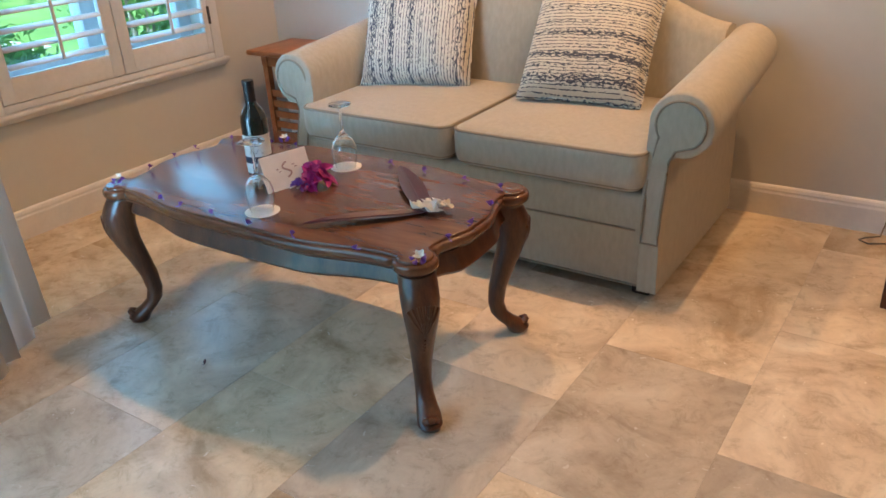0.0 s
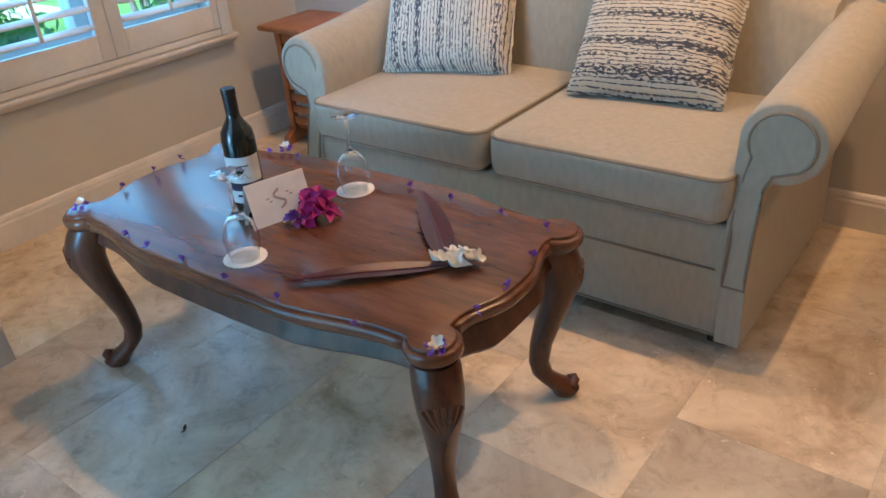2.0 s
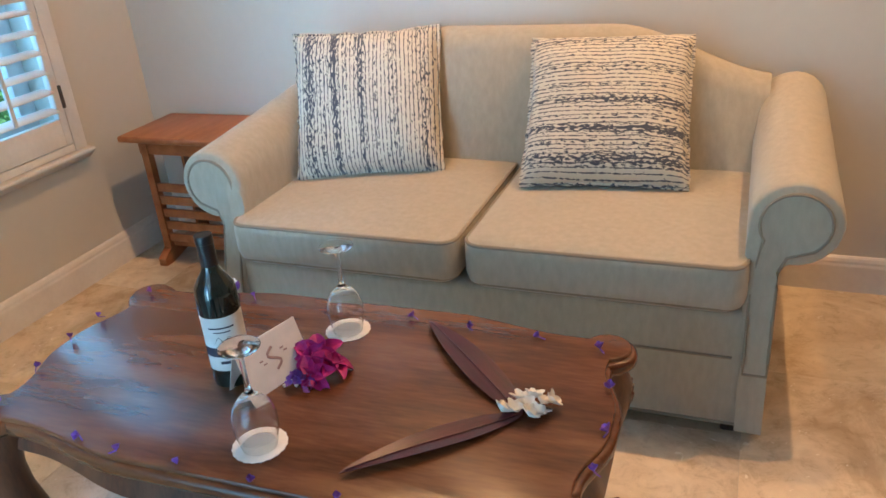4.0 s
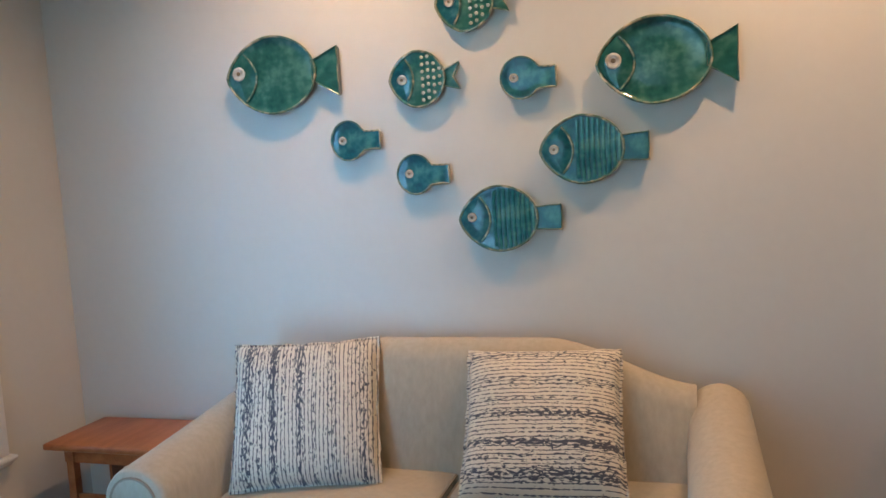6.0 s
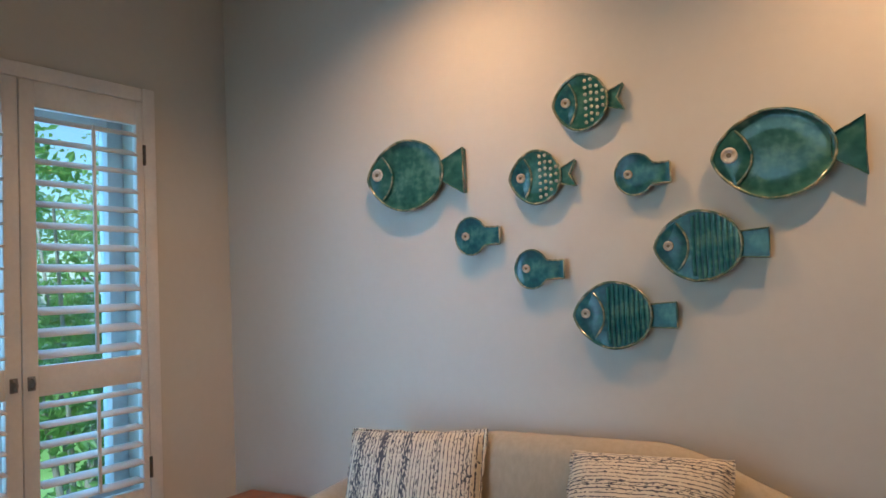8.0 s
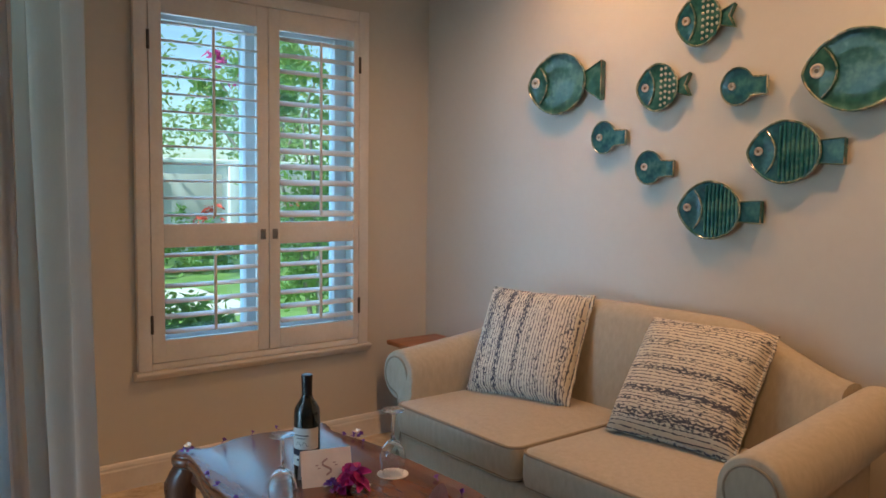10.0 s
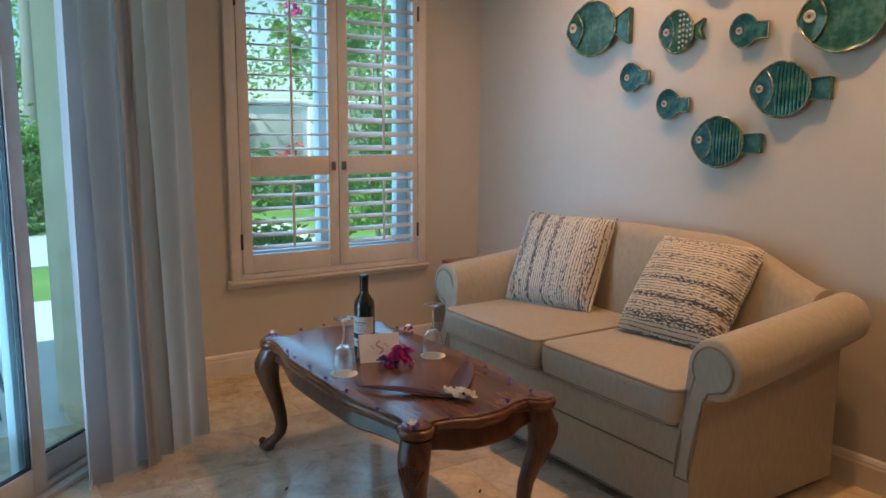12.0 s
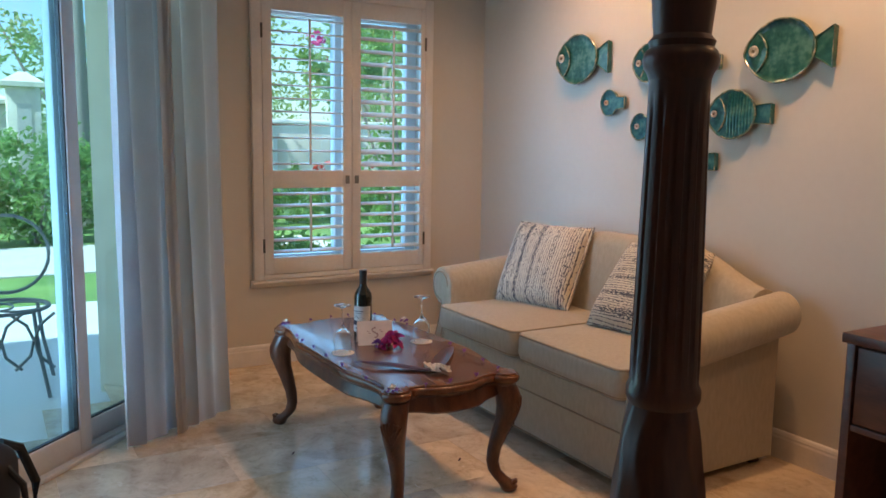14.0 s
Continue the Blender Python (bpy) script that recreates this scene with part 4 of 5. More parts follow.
def small_outline(a, b, te, tt, tf):
    """Round body running into a square tail, all one line."""
    neck = math.radians(36)
    arc = [neck + (2 * math.pi - 2 * neck) * i / 50 for i in range(51)]
    body = [(a * math.cos(q), b * math.sin(q)) for q in arc]
    xs = a * math.cos(neck)
    up = [(te, tt * 0.2), (te, tt * 0.9), (te - 0.003, tt), (te - 0.018, tt * 0.95), (xs + 0.012, tt * 1.0)]
    low = [(xs + 0.012, tf * 1.0), (te - 0.018, tf * 0.95), (te - 0.003, tf), (te, tf * 0.9), (te, tf * 0.2)]
    return up + body + low


def dish(o, deep, rim, flat):
    """A shallow plate standing on the wall: out is -y."""
    lev = [(0.86, 0.0), (0.90, 0.004), (0.985, rim - 0.010), (1.0, rim - 0.003), (0.988, rim), (0.965, rim - 0.003), (0.90, deep + 0.003), (0.80, deep), (flat, deep), (0.15, deep)]
    return loft([[(s * x, -d, s * z) for x, z in o] for s, d in lev])


def fish(cx, cz, a, b, te, tt, tf, ex, ez, kind):
    glaze = M_GREEN if kind in ("plain", "studs") else M_TEAL
    ob = thing("fish_plate", FISH_LABEL[kind], "wall plate", pose(cx, -0.004, cz), "ceramic fish on the wall")
    rim = 0.036 if kind == "plain" else 0.032 if kind == "ribs" else 0.028
    deep = rim - (0.012 if kind == "plain" else 0.005)
    o = small_outline(a, b, te, tt, tf) if kind == "small" else fish_outline(a, b)
    part("body", dish(o, deep, rim, 0.5), glaze, ob)
    part("rim", sweep([(0.985 * x, -rim + 0.001, 0.985 * z) for x, z in o], 0.0040 if kind != "small" else 0.0030, 6, loop=True), M_RIM, ob, "worn sandy glaze rim")
    # tail
    if kind != "small":
        x0 = a * 0.90
        ht, hf = (0.26 * b, -0.24 * b) if kind == "plain" else (0.22 * b, -0.3 * b) if kind == "studs" else (0.86 * tt, 0.90 * tf)
        tail = [(x0, ht), (te, tt), (te, tf), (x0, hf)]
        if kind == "studs":
            tail = [(x0, ht), (te, tt), (te - 0.022, 0.0), (te, tf), (x0, hf)]
        tx, tz = sum(p[0] for p in tail) / len(tail), sum(p[1] for p in tail) / len(tail)
        lev = [(0.92, 0.0), (0.98, rim - 0.012), (1.0, rim - 0.006), (0.95, rim - 0.004), (0.90, rim - 0.009), (0.3, rim - 0.009)]
        bm = loft([[(tx + s * (x - tx), -d, tz + s * (z - tz)) for x, z in tail] for s, d in lev])
        t = part("tail", bm, glaze, ob)
        part("tail_rim", sweep([(tx + 0.975 * (x - tx), -rim + 0.005, tz + 0.975 * (z - tz)) for x, z in tail], 0.0028, 6, loop=True), M_RIM, t)
    # gill line and raised head
    if kind != "small":
        gx = -0.42 * a if kind == "plain" else -0.30 * a if kind == "ribs" else -0.22 * a
        ext = 0.80 * height_at(a, b, gx - 0.12 * a)
        arc = [(gx + 0.26 * a * (1 - (f * f)) - 0.16 * a, f * ext) for f in np.linspace(-1, 1, 22)]
        part("gill", sweep([(x, -rim + 0.002, z) for x, z in arc], 0.0036, 6), M_RIM, ob, "raised pale gill line")
        left = [(0.95 * x, 0.95 * z) for x, z in o if x < 0.98 * min(p[0] for p in arc)]
        left.sort(key=lambda p: math.atan2(p[1], p[0]) % (2 * math.pi))
        head = arc + left
        hx, hz = ex, ez
        bm = loft([[(hx + s * (x - hx), -d, hz + s * (z - hz)) for x, z in head] for s, d in ((1, deep - 0.002), (0.985, rim - 0.004), (0.9, rim - 0.002), (0.35, rim))])
        part("head", bm, M_TEAL if kind != "plain" else M_GREEN, ob)
    r = 0.024 if kind == "plain" else 0.0155 if kind == "ribs" else 0.0165 if kind == "studs" else 0.0145
    base = rim if kind != "small" else deep
    eye = part("eye", lathe([(r * 0.9, 0), (r, 0.004), (r * 0.92, 0.009), (r * 0.7, 0.010), (r * 0.5, 0.006), (r * 0.3, 0.006), (0.0005, 0.006)], 28), M_EYE, ob, "off-white ring eye", at=pose(ex, -base + 0.002, ez, 90, 0, 0))
    part("pupil", lathe([(r * 0.30, 0.004), (r * 0.30, 0.0085), (0.0004, 0.0095)], 16), M_PUPIL, eye)
    if kind == "ribs":
        n = 9
        for k in range(n):
            x = -0.05 * a + (0.93 * a + 0.05 * a) * k / (n - 1) - 0.03 * a
            h = 0.95 * height_at(a, b, x) * (1 if k else 0.92)
            part("rib", sweep([(x - 0.01 * a * (1 - (f * f)), -rim + 0.003, f * h) for f in np.linspace(-0.97, 0.97, 9)], 0.0058, 8), M_RIB, ob)
    if kind == "studs":
        stud = bmesh.new()
        bmesh.ops.create_icosphere(stud, subdivisions=2, radius=0.0062)
        stud.transform(Matrix.Diagonal((1, 0.7, 1, 1)))
        me = bpy.data.meshes.new("stud")
        stud.to_mesh(me)
        stud.free()
        me.polygons.foreach_set("use_smooth", [True] * len(me.polygons))
        me.materials.append(M_STUD)
        for c, rows in enumerate(((7, 0.068), (7, 0.066), (5, 0.046), (3, 0.024))):
            for k in range(rows[0]):
                x = 0.020 * a / 0.095 + 0.0195 * c
                z = rows[1] * (1 - 2 * k / (rows[0] - 1)) + (0.004 if c % 2 else 0)
                s = new("stud", me)
                s.parent = ob
                s.matrix_basis = pose(x, -deep - 0.003, z)
    return ob


for row in FISH:
    fish(*row)

# ---- things on the coffee table ----
Z = TABLE_Z
bottle = thing("wine_bottle", "full dark glass wine bottle with a pale label", "wine bottle", pose(1.411, -1.497, Z, 0, 0, 38))
part("glass_body", lathe([(0.030, 0), (0.0365, 0.003), (0.0375, 0.010), (0.0375, 0.185), (0.035, 0.202), (0.026, 0.217), (0.0175, 0.230), (0.0150, 0.240), (0.0145, 0.246)], 40), M_BOTTLE, bottle)
part("capsule", lathe([(0.0150, 0.238), (0.0153, 0.282), (0.0162, 0.283), (0.0162, 0.296), (0.0155, 0.298), (0.002, 0.2985)], 32), M_FOIL, bottle, "black foil capsule")


def wrap(z0, z1, a0, a1, r):
    rings = []
    for z in (z0, z1):
        rings.append([(r * math.cos(radians(a)), r * math.sin(radians(a)), z) for a in np.linspace(a0, a1, 28)])
    bm = loft(rings, closed=False)
    bmesh.ops.solidify(bm, geom=bm.faces[:], thickness=0.0003)
    return bm


label = part("label", wrap(0.040, 0.150, -165, -10, 0.0379), M_LABEL, bottle, "pale paper label")
part("label_band", wrap(0.070, 0.089, -165, -10, 0.0384), M_INK, label, "dark blue band")
for z, a0, a1, h in ((0.128, -130, -60, 0.003), (0.120, -118, -72, 0.002), (0.055, -115, -60, 0.006)):
    part("label_text", wrap(z, z + h, a0, a1, 0.0384), M_INK, label)
part("label_flourish", sweep([(0.0386 * math.cos(radians(a)), 0.0386 * math.sin(radians(a)), 0.105 + 0.006 * math.sin(a * 0.22)) for a in range(-120, -58, 3)], 0.0005, 5), M_INK, label)


def wine_glass(at):
    """A stemmed glass standing upside down on its rim."""
    ob = thing("wine_glass", "clear stemmed wine glass standing upside down on a paper coaster", "wine glass", at, "wine glasses on the table")
    outer = [(0.0300, 0.0), (0.0345, 0.020), (0.0375, 0.042), (0.0370, 0.058), (0.0310, 0.078), (0.0190, 0.094), (0.0085, 0.103), (0.0050, 0.112), (0.0040, 0.130), (0.0040, 0.165), (0.0055, 0.178), (0.0120, 0.184), (0.0330, 0.188), (0.0340, 0.1895), (0.0330, 0.191), (0.0020, 0.192)]
    inner = [(0.0004, 0.098), (0.0175, 0.091), (0.0295, 0.0765), (0.0355, 0.0575), (0.0360, 0.042), (0.0332, 0.020), (0.0290, 0.0)]
    prof = inner + outer
    rings = [[(r * math.cos(a), r * math.sin(a), z) for a in [2 * math.pi * k / 36 for k in range(36)]] for r, z in prof]
    part("glass", loft(rings, cap=False), M_GLASS, ob)
    return ob


def coaster(at):
    ob = thing("paper_coaster", "white scalloped paper coaster under a wine glass on the table", "coaster", at, "paper coasters")
    pts = [((0.046 + 0.0007 * math.cos(20 * a)) * math.cos(a), (0.046 + 0.0007 * math.cos(20 * a)) * math.sin(a)) for a in [2 * math.pi * k / 96 for k in range(96)]]
    part("disc", slab(pts, 0, 0.0012), M_PAPER, ob, smooth=False)


for gx, gy in ((1.568, -1.655), (1.547, -1.290)):
    coaster(pose(gx, gy, Z + 0.0005))
    wine_glass(pose(gx, gy, Z + 0.002))

card = thing("greeting_card", "folded cream card with a rose-grey emblem propped on the table", "card", pose(1.485, -1.478, Z, 0, 0, 73))
w, h = 0.145, 0.100
bm = bx(-w / 2, w / 2, -0.0006, 0.0006, 0, h, m=pose(0, -0.030, 0, -20, 0, 0))
part("front_leaf", bm, M_CARD, card, smooth=False)
bm = bx(-w / 2, w / 2, -0.0006, 0.0006, 0, h, m=pose(0, 0.0395, 0, 20, 0, 0))
part("back_leaf", bm, M_CARD, card, smooth=False)
mark = [(0.012 * math.sin(2.6 * f) * (1 if f < 0 else 1), 0, 0.052 - 0.017 * f) for f in np.linspace(-1.3, 1.3, 18)]
bm = sweep(mark, 0.0028, 6)
for dx, dz in ((-0.028, 0.058), (-0.022, 0.050), (0.022, 0.062), (0.028, 0.055)):
    box(bm, dx - 0.004, dx + 0.004, -0.001, 0.001, dz - 0.0015, dz + 0.0015)
bm.transform(Matrix.Diagonal((1, 0.25, 1, 1)))
bm.transform(pose(0, -0.0315, 0, -20, 0, 0))
part("emblem", bm, M_ROSEINK, card, "rose-grey curved emblem")


def petal(length, width, cup, curl, n=7):
    rows = []
    for i in range(n):
        f = i / (n - 1)
        w = width * math.sin(math.pi * min(1, 0.08 + 0.86 * f)) ** 0.8
        rows.append([(u * w / 2, f * length, cup * (u * u) * w + curl * f * f * length) for u in (-1, -0.5, 0, 0.5, 1)])
    return loft(rows, closed=False)


def blossom(bm, n, length, width, tilt, at, cup=0.3, curl=0.2):
    for k in range(n):
        p = petal(length * random.uniform(0.88, 1.1), width * random.uniform(0.85, 1.1), cup, curl)
        p.transform(at @ pose(0, 0, 0, 0, 0, 360 * k / n + random.uniform(-9, 9)) @ pose(0, 0, 0, tilt + random.uniform(-8, 8), 0, 0))
        join(bm, p)
    return bm


posy = thing("flower_posy", "magenta orchid bloom with purple florets lying beside the card", "flowers", pose(1.560, -1.440, Z))
bm = bmesh.new()
for at, n, size in ((pose(0.0, 0.012, 0.030, 38, 0, 25), 6, 0.046), (pose(0.030, 0.0, 0.022, 20, 25, 70), 6, 0.040), (pose(0.012, -0.030, 0.016, 48, 10, -10), 6, 0.040), (pose(-0.018, 0.0, 0.030, 55, -20, 10), 5, 0.036)):
    blossom(bm, n, size, size * 0.72, 14, at, cup=0.45, curl=-0.25)
part("orchid", bm, M_MAGENTA, posy, "magenta ruffled petals")
bm = bmesh.new()
for k in range(24):
    a, r = random.uniform(0, 6.28), random.uniform(0, 0.030)
    blossom(bm, 4, 0.011, 0.009, 25, pose(-0.012 + r * math.cos(a), -0.052 + r * math.sin(a), 0.006 + 0.020 * (1 - r / 0.030), random.uniform(-50, 50), random.uniform(-50, 50), 0))
part("florets", bm, M_PURPLE, posy, "cluster of small purple florets")
bm = bmesh.new()
for k, (a, l) in enumerate(((40, 0.05), (55, 0.055), (70, 0.05), (-120, 0.075), (-105, 0.06))):
    c, s = math.cos(radians(a)), math.sin(radians(a))
    join(bm, sweep([(c * 0.02, s * 0.02, 0.012), (c * l * 0.7, s * l * 0.7, 0.010), (c * l, s * l, 0.005)], [0.0015, 0.0018, 0.0032], 6))
part("stamens", bm, M_WPETAL, posy, "white stamens")


def long_leaf(length, width, name_at):
    rows = []
    for f in np.linspace(0, 1, 22):
        w = width * (math.sin(math.pi * f ** 0.8) ** 0.75) + 0.001
        rows.append([(f * length, u * w / 2, 0.003 + 0.10 * w * abs(u) + 0.012 * math.sin(2.6 * f) * f) for u in (-1, -0.6, -0.25, 0, 0.25, 0.6, 1)])
    bm = loft(rows, closed=False)
    bmesh.ops.solidify(bm, geom=bm.faces[:], thickness=0.0008)
    ob = thing("long_leaf", "long glossy maroon cordyline leaf lying on the table", "leaf", name_at, "decorative leaves")
    part("blade", bm, M_TILEAF, ob)
    part("midrib", sweep([(f * length, 0, 0.0042 + 0.012 * math.sin(2.6 * f) * f) for f in np.linspace(0.02, 0.97, 14)], 0.0011, 5), M_TILEAF, ob)


j = Vector((1.965, -1.470))
for tip, width in (((1.735, -1.690), 0.052), ((1.705, -1.232), 0.062)):
    d = Vector(tip) - j
    long_leaf(d.length, width, pose(j.x, j.y, Z + 0.001, 0, 0, math.degrees(math.atan2(d.y, d.x))))
fl = thing("white_flowers", "cluster of small white blossoms where the leaves meet", "flowers", pose(1.970, -1.460, Z))
bm = bmesh.new()
for dx, dy, r in ((0, 0, 10), (0.022, 0.012, -30), (0.024, -0.014, 40), (-0.018, -0.018, 15), (0.006, 0.024, -20), (-0.036, -0.026, 30), (0.036, 0.020, -40), (0.012, -0.026, 25), (-0.012, 0.014, -15)):
    blossom(bm, 5, 0.023, 0.016, 24, pose(dx, dy, 0.014, r, r * 0.6, 20 + 3 * r))
part("petals", bm, M_WPETAL, fl)
bm = bmesh.new()
for dx, dy in ((0, 0), (0.030, 0.018), (0.034, -0.012)):
    t = bmesh.new()
    bmesh.ops.create_icosphere(t, subdivisions=1, radius=0.004)
    t.transform(Matrix.Translation((dx, dy, 0.016)))
    join(bm, t)
part("flower_heart", bm, M_CARD, fl)

PETALS = [(1.014, -1.252), (1.172, -1.232), (1.272, -1.215), (0.972, -1.378), (0.977, -1.466), (0.994, -1.575), (1.248, -1.724), (1.342, -1.738), (1.465, -1.738), (1.603, -1.742), (1.753, -1.738), (1.945, -1.728), (2.105, -1.578), (2.110, -1.481), (2.092, -1.364), (2.054, -1.245), (1.933, -1.232), (1.786, -1.229), (1.662, -1.215)]


def floret(at):
    ob = thing("purple_floret", "tiny fresh purple floret lying on the table edge", "flower", at, "florets round the table edge")
    part("petals", blossom(bmesh.new(), 4, random.uniform(0.010, 0.014), 0.010, 35, pose(0, 0, 0.005, random.uniform(-40, 40), random.uniform(-40, 40), 0), cup=0.5), M_PURPLE, ob)
    part("stalk", sweep([(0, 0, 0.005), (0.006, 0.004, 0.003), (0.011, 0.008, 0.002)], 0.0013, 5), M_PURPLE, ob)


for px, py in PETALS:
    floret(pose(px, py, Z + 0.001, 0, 0, random.uniform(0, 360)))
for px, py in ((1.015, -1.703), (2.112, -1.710), (1.20, -1.225 + 0.03)):
    ob = thing("corner_flowers", "white blossom with purple florets at the table corner", "flowers", pose(px, py, Z), "flowers at the table corners")
    part("white_blossom", blossom(bmesh.new(), 5, 0.018, 0.013, 30, pose(0, 0.004, 0.013, 15, 10, 0)), M_WPETAL, ob)
    bm = bmesh.new()
    for k in range(4):
        a = 1.7 * k
        blossom(bm, 4, 0.012, 0.010, 35, pose(0.016 * math.cos(a), 0.016 * math.sin(a), 0.006, 30 * math.cos(a), 30 * math.sin(a), 0))
    part("florets", bm, M_PURPLE, ob)
for px, py in ((1.758, -1.224), (1.38, -1.80)):
    ob = thing("fallen_petal", "small dark fallen petal on the tiled floor", "petal", pose(px, py, 0.002, 0, 0, 40))
    part("petal", blossom(bmesh.new(), 2, 0.016, 0.010, 15, pose(0, 0, 0.003)), M_TILEAF, ob)

# ---- black backpack on the floor by the door ----
bag = thing("backpack", "black nylon backpack standing on the floor by the door", "backpack", pose(1.86, -2.968, 0, 0, 0, 60))
bm = bmesh.new()
bmesh.ops.create_cube(bm, size=1, matrix=Matrix.LocRotScale((0, 0, 0.215), None, (0.32, 0.22, 0.43)))
bmesh.ops.bevel(bm, geom=bm.edges[:], offset=0.075, segments=5, profile=0.5, affect="EDGES")
for v in bm.verts:
    v.co += 0.012 * Vector(noise.noise_vector(v.co * 7))
    v.co.z = max(v.co.z, 0.0)
part("body", bm, M_BAG, bag)
part("top_handle", sweep([(-0.05, 0.03, 0.42), (-0.045, 0.03, 0.455), (0, 0.03, 0.47), (0.045, 0.03, 0.455), (0.05, 0.03, 0.42)], 0.011, 8), M_BAG, bag)
part("pocket", bx(-0.12, 0.12, -0.165, -0.10, 0.05, 0.26, bevel=0.028, seg=4), M_BAG, bag)
for x in (-0.09, 0.09):
    part("shoulder_strap", sweep([(x, 0.10, 0.40), (x * 1.2, 0.17, 0.36), (x * 1.5, 0.20, 0.24), (x * 1.5, 0.18, 0.12), (x * 1.2, 0.115, 0.05)], 0.014, 8), M_BAG, bag)
part("side_strap", sweep([(0.15, 0.02, 0.36), (0.195, 0.02, 0.31), (0.205, 0.02, 0.22), (0.18, 0.02, 0.14), (0.155, 0.02, 0.10)], 0.010, 8), M_BAG, bag)

# ---- outside ----
G = -0.06
ground = structure("ground", bx(-400, 400, -400, 400, G - 0.5, G - 0.01), M_GRASS, "mown green lawn reaching far beyond the building", "lawn")
structure("patio", slab([(-2.6, -1.0), (-2.6, -9.0), (1.9, -9.0), (1.9, -3.75), (0.25, -2.2), (0.0, -2.2), (-0.3, -1.0)], G - 0.02, G + 0.02), M_PATIO, "pale stone patio outside the sliding door", "patio")
structure("garden_path", bx(-6.6, -4.3, -14, 1.2, G - 0.008, G + 0.006), M_PATH, "pale garden path beyond the lawn strip", "path")
bm = bx(-0.42, 0.0, 0.17, 0.62, -0.2, 3.0)
bm.transform(DW)
bmesh.ops.recalc_face_normals(bm, faces=bm.faces[:])
structure("wall_pier", bm, M_CREAM, "cream stucco pier outside the sliding door", "wall")
structure("roof", bx(-0.75, XR + 0.8, YB - 0.8, 0.8, H + 0.16, H + 0.4), M_CREAM, "flat cream roof slab with overhanging eaves", "roof")


def leaves(bm_lists, count, centre, radius, size, seed, shell=0.35):
    """Scatter small folded leaves through an uneven crown."""
    rnd = random.Random(seed)
    verts, faces = bm_lists
    clumps = []
    for _ in range(max(6, count // 90)):
        d = Vector((rnd.gauss(0, 1), rnd.gauss(0, 1), rnd.gauss(0, 1))).normalized()
        k = rnd.uniform(shell, 1.0)
        clumps.append((Vector((d.x * radius[0], d.y * radius[1], d.z * radius[2])) * k, rnd.uniform(0.14, 0.34)))
    for _ in range(count):
        c, cr = rnd.choice(clumps)
        o = Vector((rnd.gauss(0, 1), rnd.gauss(0, 1), rnd.gauss(0, 1))) * cr * min(radius) * 0.75
        p = Vector(centre) + c + o
        if p.z < G + 0.02:
            continue
        m = Euler((rnd.uniform(0, 6.3), rnd.uniform(0, 6.3), rnd.uniform(0, 6.3))).to_matrix()
        s = size * rnd.uniform(0.6, 1.3)
        i = len(verts)
        for q in ((0, -s, 0), (s * 0.42, 0, s * 0.12), (0, s, 0), (-s * 0.42, 0, s * 0.12)):
            verts.append(p + m @ Vector(q))
        faces.append((i, i + 1, i + 2))
        faces.append((i, i + 2, i + 3))


def leaf_mesh(name, lists, material, parent):
    me = bpy.data.meshes.new(name)
    me.from_pydata([tuple(v) for v in lists[0]], [], lists[1])
    me.materials.append(material)
    ob = new(name, me)
    ob.parent = parent
    return ob


def plant(name, label, category, at, crowns, leaf_size, material, stems, flowers=None, trunk=M_BARK, group=""):
    """Stems or a trunk with limbs, a leafy crown, and blossom if it has any. Crowns are given from the base."""
    ob = thing(name, label, category, pose(*at), group)
    for k, (path, r0, r1) in enumerate(stems):
        part("trunk" if k == 0 else "limb", sweep(path, [r0 + (r1 - r0) * i / (len(path) - 1) for i in range(len(path))], 8), trunk, ob)
    lists = ([], [])
    for k, (c, r, n) in enumerate(crowns):
        leaves(lists, n, c, r, leaf_size, hash((round(at[0] * 10), round(at[1] * 10), k)) % 9999)
    leaf_mesh("crown", lists, material, ob)
    if flowers:
        mt, places, n, size = flowers
        lists = ([], [])
        for k, (c, r) in enumerate(places):
            leaves(lists, n, c, (r, r, r), size, 77 + k)
        leaf_mesh("blossom", lists, mt, ob)
    return ob


def stem_set(n, h, spread, r):
    out = []
    for k in range(n):
        a = 2 * math.pi * k / n + 0.5
        out.append(([(0.03 * math.cos(a), 0.03 * math.sin(a), 0), (spread * 0.4 * math.cos(a), spread * 0.4 * math.sin(a), h * 0.5), (spread * math.cos(a), spread * math.sin(a), h)], r, r * 0.35))
    return out


plant("bougainvillea", "tall bougainvillea with pink bracts close to the window", "shrub", (-1.55, 0.25, G), [((0, 0, 1.0), (0.55, 0.5, 0.85), 3800), ((0.2, -0.55, 1.95), (0.5, 0.65, 0.25), 1100)], 0.034, M_LEAF, stem_set(5, 1.9, 0.45, 0.022), (M_BRACT, [((0.35, -0.75, 1.97), 0.10), ((0.28, -0.55, 1.86), 0.09), ((0.30, -0.95, 2.08), 0.10), ((0.2, 0.1, 1.55), 0.10)], 26, 0.035))
plant("low_shrub", "low leafy green shrub under the window", "shrub", (-1.25, -0.95, G), [((0, 0, 0.38), (0.40, 0.62, 0.36), 2600)], 0.036, M_LEAF, stem_set(4, 0.55, 0.3, 0.012), group="garden shrubs")
plant("low_shrub", "low leafy green shrub under the window", "shrub", (-1.55, 0.95, G), [((0, 0, 0.42), (0.45, 0.6, 0.42), 2400)], 0.036, M_LEAF, stem_set(4, 0.6, 0.3, 0.012), group="garden shrubs")
